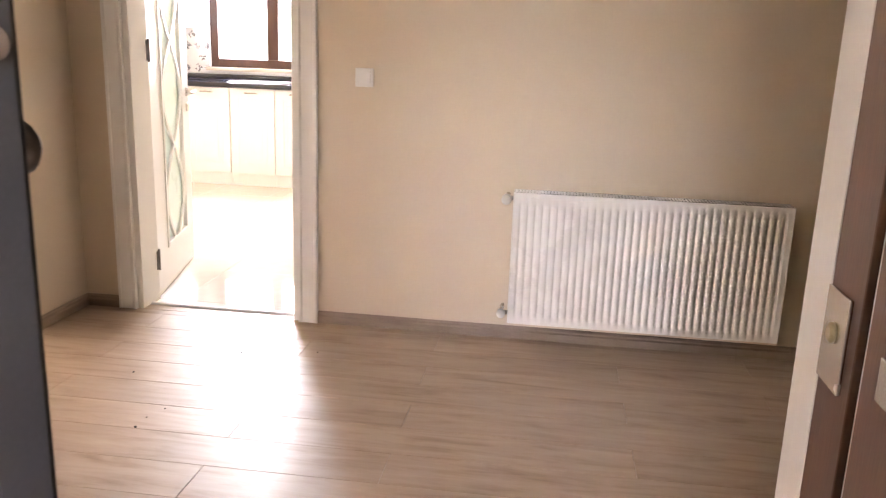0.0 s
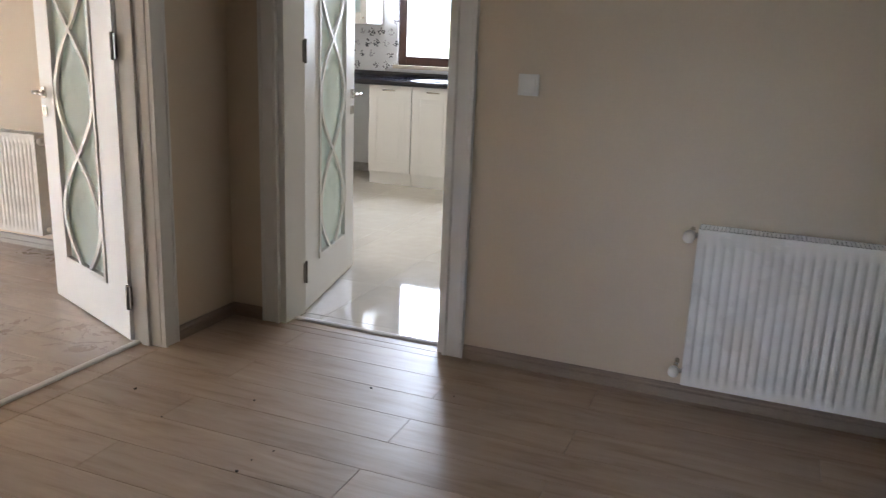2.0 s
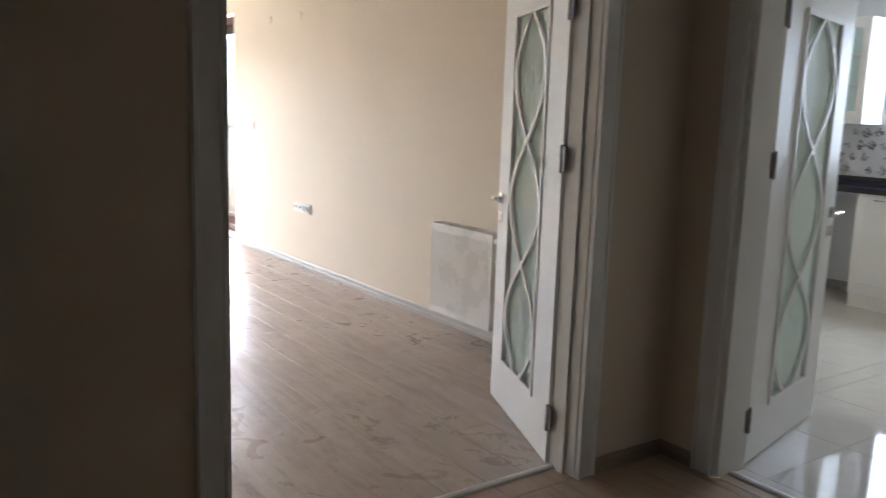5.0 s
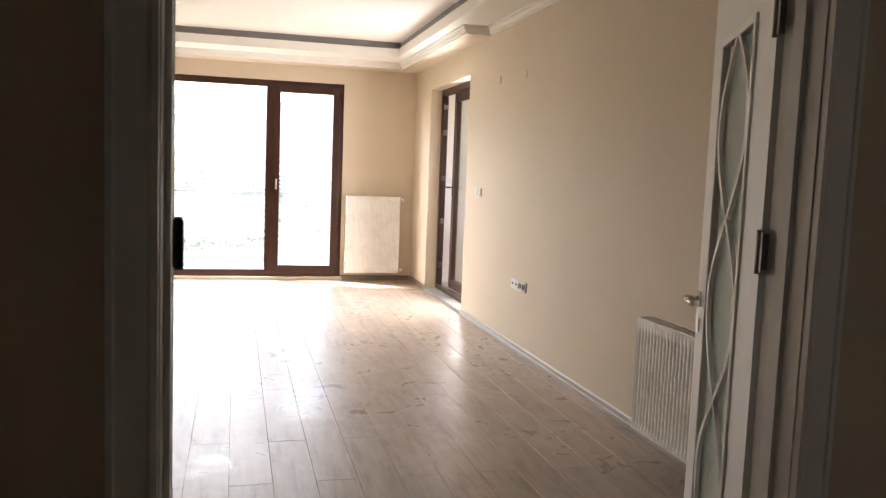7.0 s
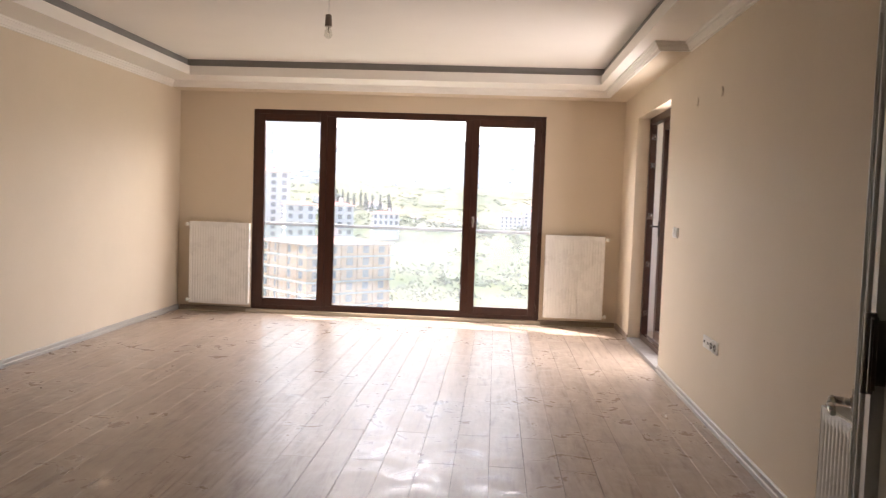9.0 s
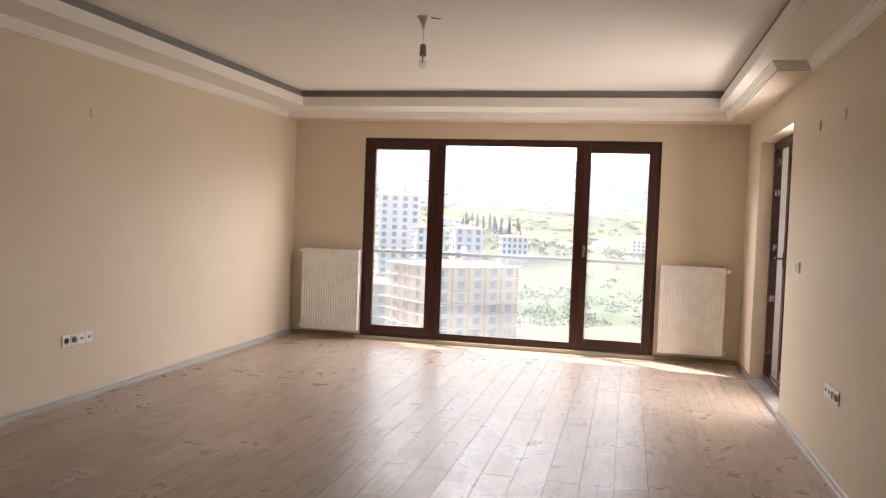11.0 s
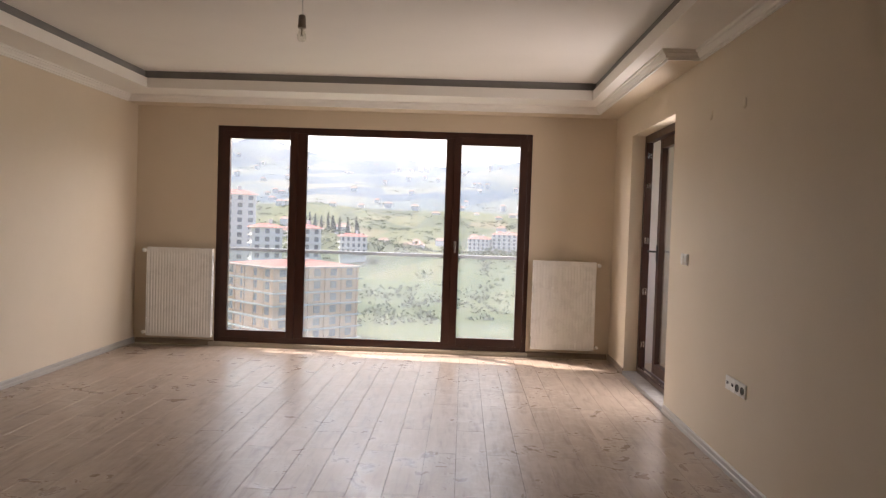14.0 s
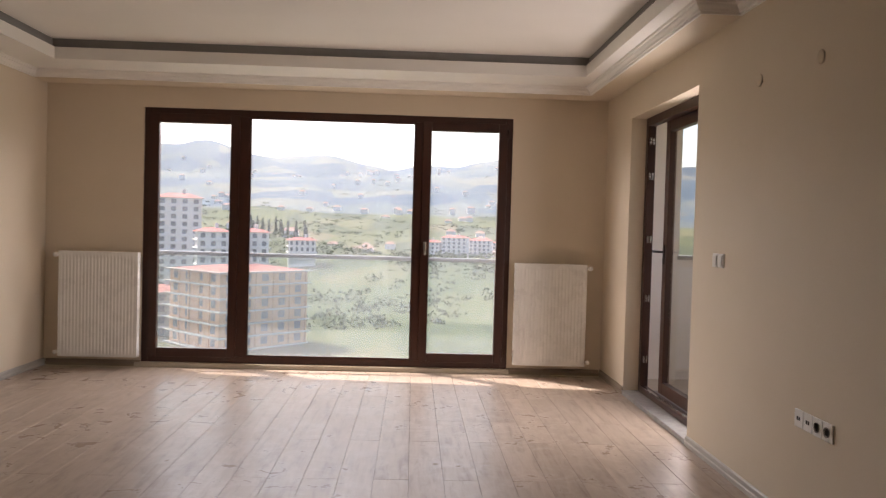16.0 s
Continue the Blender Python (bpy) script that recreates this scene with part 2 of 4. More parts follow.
# ---- building helpers ----
def link_bm(name, bm, material):
    me = bpy.data.meshes.new(name)
    bmesh.ops.recalc_face_normals(bm, faces=bm.faces)
    bm.to_mesh(me)
    bm.free()
    for mt in material if isinstance(material, (list, tuple)) else [material]:
        me.materials.append(mt)
    return new(name, me)


def part(name, bm, material, parent, label=""):
    ob = link_bm(name, bm, material)
    ob.parent = parent
    return tagged(ob, label)


def thing(name, at, label, category, group="", kind="", turn=0):
    """An empty at the base of a thing; its parts are in its own coordinates."""
    ob = new(name)
    ob.empty_display_size = 0.1
    ob.matrix_world = pose(*at, 0, 0, turn)
    return tagged(ob, label, category, group, kind)


def box(bm, x0, y0, z0, x1, y1, z1, bevel=0.0, mat=0):
    vs = [bm.verts.new(p) for p in ((x0, y0, z0), (x1, y0, z0), (x1, y1, z0), (x0, y1, z0), (x0, y0, z1), (x1, y0, z1), (x1, y1, z1), (x0, y1, z1))]
    fs = [bm.faces.new([vs[i] for i in f]) for f in ((3, 2, 1, 0), (4, 5, 6, 7), (0, 1, 5, 4), (1, 2, 6, 5), (2, 3, 7, 6), (3, 0, 4, 7))]
    for f in fs:
        f.material_index = mat
    if bevel:
        bmesh.ops.bevel(bm, geom=list({e for f in fs for e in f.edges}), offset=bevel, segments=2, profile=0.6, affect="EDGES")
    return bm


def boxes(*bs, bevel=0.0):
    bm = bmesh.new()
    for b in bs:
        box(bm, *b, bevel=bevel)
    return bm


def sweep(bm, profile, a, b, up=(0, 0, 1), out=None):
    """A closed profile of (out, up) points swept straight from a to b."""
    a, b, up = Vector(a), Vector(b), Vector(up)
    side = Vector(out) if out else (b - a).cross(up).normalized()
    r1 = [bm.verts.new(a + side * u + up * v) for u, v in profile]
    r2 = [bm.verts.new(b + side * u + up * v) for u, v in profile]
    n = len(profile)
    for i in range(n):
        bm.faces.new((r1[i], r1[(i + 1) % n], r2[(i + 1) % n], r2[i]))
    bm.faces.new(r1[::-1])
    bm.faces.new(r2)
    return bm


def tube(bm, a, b, r, n=16, r2=None, caps=True):
    a, b = Vector(a), Vector(b)
    q = (b - a).to_track_quat("Z", "Y").to_matrix()
    r2 = r if r2 is None else r2
    ra = [bm.verts.new(a + q @ Vector((r * math.cos(2 * math.pi * i / n), r * math.sin(2 * math.pi * i / n), 0))) for i in range(n)]
    rb = [bm.verts.new(b + q @ Vector((r2 * math.cos(2 * math.pi * i / n), r2 * math.sin(2 * math.pi * i / n), 0))) for i in range(n)]
    for i in range(n):
        f = bm.faces.new((ra[i], ra[(i + 1) % n], rb[(i + 1) % n], rb[i]))
        f.smooth = True
    if caps:
        bm.faces.new(ra[::-1])
        bm.faces.new(rb)
    return bm


def lathe(bm, rings, n=20, at=(0, 0, 0), axis="z"):
    """Rings of (radius, height) spun round an axis."""
    prev = None
    for r, h in rings:
        ring = []
        for i in range(n):
            c, s = r * math.cos(2 * math.pi * i / n), r * math.sin(2 * math.pi * i / n)
            p = {"z": (c, s, h), "y": (c, h, s), "x": (h, c, s)}[axis]
            ring.append(bm.verts.new(Vector(at) + Vector(p)))
        if prev:
            for i in range(n):
                f = bm.faces.new((prev[i], prev[(i + 1) % n], ring[(i + 1) % n], ring[i]))
                f.smooth = True
        else:
            bm.faces.new(ring[::-1])
        prev = ring
    bm.faces.new(prev)
    return bm


def setting(name, bm, material, label, category):
    return tagged(link_bm(name, bm, material), label, category, kind="structure")


# ---- the plan ----
XL, XR = -5.205, 0.155            # living room side walls
Y0, Y1 = 0.06, 8.60            # living face of the door wall, window wall
YH = -0.085                    # hall face of the door wall
XK, XKK = -0.275, -0.10        # hall and kitchen faces of the kitchen wall
XE, XEO = -2.83, -3.20         # hall and landing faces of the entrance wall
HS = -6.0                      # hall end wall
KX, KS, KN = 3.97, -2.6, 2.3   # kitchen window wall and side walls
ZC, ZB, ZF = 2.925, 2.75, 2.85  # ceiling, underside and lip of the dropped band
TOP = 3.1
LD0, LD1, DH = -2.21, -0.79, 2.12   # living door opening
KD0, KD1 = -1.172, -0.388            # kitchen door opening
WX0, WX1, WZ0, WZ1 = -4.295, -0.768, 0.045, 2.482
BY0, BY1, BZ0, BZ1 = 6.10, 7.74, 0.03, 2.40
ED0, ED1 = -2.765, -1.05
TH = 0.045                     # line of the living room threshold
XW = XR + 0.2                  # outer face of the living room's east wall
BX, BNY, BEY, BZ = -0.078, 8.31, 5.43, 2.68   # beams: east face, north face, south end, underside


def wall_with_opening(u0, u1, z1, o0, o1, oz0, oz1, place):
    bm = bmesh.new()
    cells = [(u0, o0, 0, z1), (o1, u1, 0, z1), (o0, o1, oz1, z1)]
    if oz0 > 0:
        cells.append((o0, o1, 0, oz0))
    for a, b, c, d in cells:
        box(bm, *place(a, b, c, d))
    bmesh.ops.remove_doubles(bm, verts=bm.verts, dist=1e-5)
    return bm


setting("wall_north", wall_with_opening(XL - 0.25, XW, TOP, WX0, WX1, WZ0, WZ1, lambda a, b, c, d: (a, Y1, c, b, Y1 + 0.22, d)), WALL, "cream painted living room wall around the wide window", "wall")
setting("wall_east", wall_with_opening(Y0, Y1, TOP, BY0, BY1, BZ0, BZ1, lambda a, b, c, d: (XR, a, c, XW, b, d)), WALL, "cream painted living room wall with a balcony door", "wall")
setting("wall_west", boxes((XL - 0.2, YH, 0, XL, Y1, TOP)), WALL, "plain cream painted living room wall", "wall")
bm = wall_with_opening(XL, XK, TOP, LD0 - 0.035, LD1 + 0.035, 0, DH + 0.035, lambda a, b, c, d: (a, YH, c, b, Y0, d))
setting("wall_south", bm, HALL, "beige wall between hall and living room with a double doorway", "wall")
setting("wall_south_return", boxes((XK + 0.002, -0.02, 0, XW, Y0 - 0.002, TOP)), HALL, "short wall end beside the living room door", "wall")
bm = wall_with_opening(HS, -0.022, TOP, KD0 - 0.035, KD1 + 0.035, 0, DH + 0.035, lambda a, b, c, d: (XK, a, c, XKK, b, d))
setting("wall_kitchen", bm, HALL, "beige hall wall with the kitchen doorway", "wall")
bm = wall_with_opening(HS, YH, TOP, ED0, ED1, 0, 2.15, lambda a, b, c, d: (XEO, a, c, XE, b, d))
setting("wall_entrance", bm, HALL, "thick wall around the flat's entrance", "wall")
setting("wall_hall_end", boxes((XEO, HS - 0.2, 0, XKK, HS, TOP)), HALL, "plain beige wall at the hall's end", "wall")
# kitchen shell; its window wall has an opening over the worktop
KW0, KW1, KZ0, KZ1 = -0.22, 1.08, 1.085, 2.33
setting("wall_kitchen_window", wall_with_opening(KS - 0.2, KN, TOP, KW0, KW1, KZ0, KZ1, lambda a, b, c, d: (KX, a, c, KX + 0.22, b, d)), SPLASH, "pale tiled kitchen wall with a window", "wall")
setting("wall_kitchen_south", boxes((XKK, KS - 0.2, 0, KX, KS, TOP)), HALL, "plain kitchen side wall", "wall")
setting("wall_kitchen_north", boxes((XW, KN, 0, KX + 0.22, KN + 0.15, TOP)), HALL, "plain kitchen side wall", "wall")
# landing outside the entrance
# unseen window opening, added to let daylight into landing and hall
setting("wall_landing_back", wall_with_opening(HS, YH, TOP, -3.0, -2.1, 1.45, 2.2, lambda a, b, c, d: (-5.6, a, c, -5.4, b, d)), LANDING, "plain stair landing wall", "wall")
setting("wall_landing_north", boxes((-5.4, -0.6, 0, XEO, -0.4, TOP)), LANDING, "plain stair landing wall", "wall")
setting("wall_landing_south", boxes((-5.4, HS, 0, XEO, HS + 0.2, TOP)), LANDING, "plain stair landing wall", "wall")
setting("floor_landing", boxes((-5.4, HS + 0.2, -0.12, XEO, -0.6, -0.004)), GREYSTONE, "grey granite landing floor", "floor")
setting("ceiling_landing", boxes((-5.4, HS + 0.2, 2.8, XEO, -0.6, 3.0)), CEIL, "plain white landing ceiling", "ceiling")
setting("ceiling_hall", boxes((XE, HS, 2.75, XK, YH, 2.95)), CEIL, "plain white hall ceiling", "ceiling")
setting("ceiling_kitchen", boxes((XKK, KS, 2.75, KX, -0.022, 2.95), (XW, -0.022, 2.75, KX, KN, 2.95)), CEIL, "plain white kitchen ceiling", "ceiling")
# living room ceiling with its dropped band, recess and lip
bm = boxes((XL, Y0, ZC, XR, Y1, TOP + 0.1))
LX0, LX1, LY0, LY1 = -4.785, -0.248, 0.75, 7.785
setting("ceiling_living", bm, CEIL, "white raised living room ceiling", "ceiling")
bm = boxes((XL, Y0, ZB, LX0, Y1, ZF), (LX1, Y0, ZB, XR, Y1, ZF), (LX0, LY1, ZB, LX1, Y1, ZF), (LX0, Y0, ZB, LX1, LY0, ZF))
bmesh.ops.remove_doubles(bm, verts=bm.verts, dist=1e-5)
setting("ceiling_band", bm, PLASTER, "white dropped plaster band round the ceiling", "ceiling")
# set-back strip in a darker grey than band and ceiling
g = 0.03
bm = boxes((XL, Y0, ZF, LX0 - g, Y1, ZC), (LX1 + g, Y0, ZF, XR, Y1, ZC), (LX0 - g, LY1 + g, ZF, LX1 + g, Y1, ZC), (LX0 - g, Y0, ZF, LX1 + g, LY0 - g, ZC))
bmesh.ops.remove_doubles(bm, verts=bm.verts, dist=1e-5)
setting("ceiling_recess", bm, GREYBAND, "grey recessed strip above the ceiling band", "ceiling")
# boxed beams over the window and above the balcony door, painted like the walls
setting("beam_north", boxes((XL, BNY, BZ, BX, Y1, ZB)), WALL, "cream painted beam above the wide window", "beam")
setting("beam_east", boxes((BX, BEY, BZ, XR, Y1, ZB)), WALL, "cream painted beam above the balcony door", "beam")
CORN = [(0, 0), (0.016, 0), (0.018, 0.012), (0.03, 0.014), (0.034, 0.026), (0.044, 0.036), (0.05, 0.042), (0.052, 0.052), (0.064, 0.055), (0.068, 0.0695), (0, 0.0695)]


def cornice(name, points):
    """A moulded cornice mitred along a line of wall faces; the room lies to the right of the line."""
    bm = bmesh.new()
    pts = [Vector((x, y, BZ)) for x, y in points]
    dirs = [(b - a).normalized() for a, b in zip(pts, pts[1:])]
    outs = [Vector((d.y, -d.x, 0)) for d in dirs]
    prev = None
    for i, p in enumerate(pts):
        near = [outs[k] for k in (i - 1, i) if 0 <= k < len(outs)]
        side = near[0] if len(near) == 1 else near[0] + near[1]
        ring = [bm.verts.new(p + side * u + Vector((0, 0, v))) for u, v in CORN]
        if prev:
            for k in range(len(CORN)):
                bm.faces.new((prev[k], prev[(k + 1) % len(CORN)], ring[(k + 1) % len(CORN)], ring[k]))
        else:
            bm.faces.new(ring[::-1])
        prev = ring
    bm.faces.new(prev)
    return setting(name, bm, PLASTER, "white stepped plaster cornice", "cornice")


cornice("cornice", [(XL, Y0), (XL, BNY), (BX, BNY), (BX, BEY), (XR, BEY), (XR, Y0)])

# ---- door frames, thresholds, skirting ----
CASE = [(0, 0), (0.022, 0), (0.022, 0.012), (0.016, 0.02), (0.016, 0.075), (0.02, 0.08), (0.02, 0.092), (0, 0.095)]


def casing(parent, a, b, out, side):
    bm = bmesh.new()
    a, b, out, side = (Vector(v) for v in (a, b, out, side))
    pr = [out * u + side * v for u, v in CASE]
    r1, r2 = [bm.verts.new(a + p) for p in pr], [bm.verts.new(b + p) for p in pr]
    n = len(pr)
    for i in range(n):
        bm.faces.new((r1[i], r1[(i + 1) % n], r2[(i + 1) % n], r2[i]))
    bm.faces.new(r1[::-1])
    bm.faces.new(r2)
    return part("casing", bm, DOORWHITE, parent)


def lining(parent, b):
    return part("jamb", boxes(b, bevel=0.003), DOORWHITE, parent)


# living door frame (opening along x)
fr = thing("door_frame", (0, 0, 0), "white lacquered frame of the living room double door", "door frame", kind="structure")
lining(fr, (LD0 - 0.033, YH, 0, LD0, Y0, DH))
lining(fr, (LD1, YH, 0, LD1 + 0.033, Y0, DH))
lining(fr, (LD0 - 0.033, YH, DH, LD1 + 0.033, Y0, DH + 0.033))
for y, o in ((YH, -1), (Y0, 1)):
    casing(fr, (LD1 + 0.004, y, 0), (LD1 + 0.004, y, DH + 0.1), (0, o, 0), (1, 0, 0))
    casing(fr, (LD0 - 0.004, y, 0), (LD0 - 0.004, y, DH + 0.1), (0, o, 0), (-1, 0, 0))
    casing(fr, (LD0 + 0.001, y, DH + 0.004), (LD1 - 0.001, y, DH + 0.004), (0, o, 0), (0, 0, 1))
part("stop", boxes((LD1 - 0.014, -0.03, 0, LD1, 0.01, DH), bevel=0.002), DOORWHITE, fr)
part("stop", boxes((LD0, -0.03, 0, LD0 + 0.014, 0.01, DH), bevel=0.002), DOORWHITE, fr)
# kitchen door frame (opening along y)
fr = thing("door_frame", (0, 0, 0), "white lacquered frame of the kitchen door", "door frame", kind="structure")
lining(fr, (XK, KD0 - 0.033, 0, XKK, KD0, DH))
lining(fr, (XK, KD1, 0, XKK, KD1 + 0.033, DH))
lining(fr, (XK, KD0 - 0.033, DH, XKK, KD1 + 0.033, DH + 0.033))
for x, o in ((XK, -1), (XKK, 1)):
    casing(fr, (x, KD1 + 0.03, 0), (x, KD1 + 0.03, DH + 0.1), (o, 0, 0), (0, 1, 0))
    casing(fr, (x, KD0 - 0.03, 0), (x, KD0 - 0.03, DH + 0.1), (o, 0, 0), (0, -1, 0))
    casing(fr, (x, KD0 - 0.025, DH + 0.03), (x, KD1 + 0.025, DH + 0.03), (o, 0, 0), (0, 0, 1))
STRIP = [(-0.02, 0), (0.02, 0), (0.014, 0.006), (0.0, 0.009), (-0.014, 0.006)]
setting("threshold_living", sweep(bmesh.new(), STRIP, (LD0, TH, 0.002), (LD1, TH, 0.002), out=(0, 1, 0)), THRESH, "pale raised threshold strip between hall and living room", "threshold")
setting("threshold_kitchen", sweep(bmesh.new(), STRIP, (-0.19, KD0, 0.002), (-0.19, KD1, 0.002), out=(1, 0, 0)), THRESH, "pale raised threshold strip at the kitchen door", "threshold")
SKIRT = [(0, 0), (0.016, 0), (0.016, 0.035), (0.011, 0.042), (0.011, 0.05), (0.005, 0.06), (0, 0.06)]
SKIRTL = [(0, 0), (0.017, 0), (0.017, 0.024), (0.011, 0.03), (0.011, 0.056), (0.005, 0.064), (0, 0.064)]


def skirt(name, a, b, out, mat, prof):
    setting(name, sweep(bmesh.new(), prof, a, b, out=out), mat, "moulded skirting along the foot of the wall", "skirting")


skirt("baseboard_west", (XL, Y0, 0.001), (XL, Y1, 0.001), (1, 0, 0), BASEG, SKIRTL)
skirt("baseboard_east", (XR, Y0, 0.001), (XR, BY0, 0.001), (-1, 0, 0), BASEG, SKIRTL)
skirt("baseboard_east_far", (XR, BY1, 0.001), (XR, Y1, 0.001), (-1, 0, 0), BASEB, SKIRTL)
skirt("baseboard_north", (XL + 0.02, Y1, 0.001), (WX0, Y1, 0.001), (0, -1, 0), BASEB, SKIRT)
skirt("baseboard_north_far", (WX1, Y1, 0.001), (XR - 0.02, Y1, 0.001), (0, -1, 0), BASEB, SKIRT)
skirt("baseboard_south", (XK - 0.016, YH, 0.001), (LD1 + 0.1, YH, 0.001), (0, -1, 0), BASEB, SKIRT)
skirt("baseboard_south_hall", (LD0 - 0.1, YH, 0.001), (XE, YH, 0.001), (0, -1, 0), BASEB, SKIRT)
skirt("baseboard_kitchen_wall", (XK, KD0 - 0.126, 0.001), (XK, HS, 0.001), (-1, 0, 0), BASEB, SKIRT)
skirt("baseboard_kitchen_stub", (XK, YH, 0.001), (XK, KD1 + 0.126, 0.001), (-1, 0, 0), BASEB, SKIRT)
skirt("baseboard_entrance", (XE, ED0, 0.001), (XE, HS, 0.001), (1, 0, 0), WHITE, SKIRT)


# ---- doors with latticed glass ----
def handle(parent, u, z, face, s):
    """Lever on a square rose, and a key plate below; u along the leaf, face the leaf's face, s its outward sign."""
    rose = boxes((u - 0.026, face if s > 0 else face - 0.01, z - 0.026, u + 0.026, face + 0.01 if s > 0 else face, z + 0.026), bevel=0.002)
    tube(rose, (u, face + s * 0.008, z), (u, face + s * 0.05, z), 0.009)
    h = part("handle", rose, CHROME, parent, "brushed nickel lever handle on a square rose")
    lev = bmesh.new()
    tube(lev, (u + 0.008, face + s * 0.05, z), (u - 0.07, face + s * 0.052, z), 0.0095, 12)
    tube(lev, (u - 0.07, face + s * 0.052, z), (u - 0.125, face + s * 0.046, z - 0.004), 0.0095, 12, 0.007)
    part("lever", lev, CHROME, h)
    part("key_plate", boxes((u - 0.024, face if s > 0 else face - 0.008, z - 0.115, u + 0.024, face + 0.008 if s > 0 else face, z - 0.065), bevel=0.002), CHROME, parent)


def glazed_leaf(width, at, turn, label, mirror=1):
    """Leaf from its hinge at the origin along +x; the glass is crossed by two waving bars on each face."""
    d = thing("interior_door", at, label, "door", "white doors with latticed glass", turn=turn)
    T, H, z0 = 0.04, 2.08, 0.008
    g0, g1, gz0, gz1 = 0.235, width - 0.19, 0.245, 1.875
    if width < 0.75:
        g0, g1 = 0.16, width - 0.16
    bm = boxes((0, -T, z0, g0, 0, H), (g1, -T, z0, width, 0, H), (g0, -T, z0, g1, 0, gz0), (g0, -T, gz1, g1, 0, H))
    bmesh.ops.remove_doubles(bm, verts=bm.verts, dist=1e-5)
    part("leaf", bm, DOORWHITE, d)
    part("glass", boxes((g0 - 0.004, -T / 2 - 0.003, gz0 - 0.004, g1 + 0.004, -T / 2 + 0.003, gz1 + 0.004)), FROST, d, "frosted greenish glass panel")
    for y0, y1 in ((-0.014, 0.008), (-T - 0.008, -T + 0.014)):
        bm = boxes((g0 - 0.025, y0, gz0 - 0.025, g0, y1, gz1 + 0.025), (g1, y0, gz0 - 0.025, g1 + 0.025, y1, gz1 + 0.025), (g0, y0, gz0 - 0.025, g1, y1, gz0), (g0, y0, gz1, g1, y1, gz1 + 0.025), bevel=0.004)
        part("bead", bm, DOORWHITE, d)
        mid, amp = (g0 + g1) / 2, (g1 - g0) / 2 - 0.012
        for s in (1, -1):
            bm = bmesh.new()
            prev = None
            for i in range(61):
                z = gz0 + (gz1 - gz0) * i / 60
                ph = (z - 0.76) / 0.565 * math.pi
                x = mid + s * amp * math.sin(ph)
                ring = [bm.verts.new((x + dx, y, z)) for dx, y in ((-0.015, y0 + 0.004), (0.015, y0 + 0.004), (0.015, y1 - 0.004), (-0.015, y1 - 0.004))]
                if prev:
                    for k in range(4):
                        bm.faces.new((prev[k], prev[(k + 1) % 4], ring[(k + 1) % 4], ring[k]))
                else:
                    bm.faces.new(ring[::-1])
                prev = ring
            bm.faces.new(prev)
            part("lattice_bar", bm, DOORWHITE, d)
    for z in (0.21, 1.27, 1.85):
        bm = boxes((-0.014, -0.004, z - 0.05, 0.0, 0.012, z + 0.05), (-0.001, -0.038, z - 0.045, 0.001, -0.004, z + 0.045), (-0.036, 0.002, z - 0.05, -0.014, 0.006, z + 0.05), bevel=0.001)
        tube(bm, (-0.008, 0.006, z - 0.055), (-0.008, 0.006, z + 0.055), 0.008, 12)
        part("hinge", bm, STEELH, d, "dull steel butt hinge")
    if width > 0.75:
        handle(d, width - 0.055, 1.03, 0.0, 1)
        handle(d, width - 0.055, 1.03, -T, -1)
    return d


LEAF_R = math.degrees(math.atan2(0.815, 0.345))
door = glazed_leaf(0.86, (LD1 - 0.012, Y0 + 0.012, 0), LEAF_R, "white living room door standing open, with wavy latticed frosted glass")
door = glazed_leaf(0.56, (LD0 + 0.012, Y0 + 0.012, 0), 0, "narrow white second leaf of the living room door, folded open")
door.matrix_world = pose(LD0 + 0.012, Y0 + 0.012, 0, 0, 0, 116) @ Matrix.Diagonal((1, -1, 1, 1))
door = glazed_leaf(0.86, (XKK + 0.012, KD1 + 0.008, 0), math.degrees(math.atan2(0.18, 0.78)), "white kitchen door standing open, with wavy latticed frosted glass")
door.matrix_world = door.matrix_world @ Matrix.Diagonal((1, -1, 1, 1))


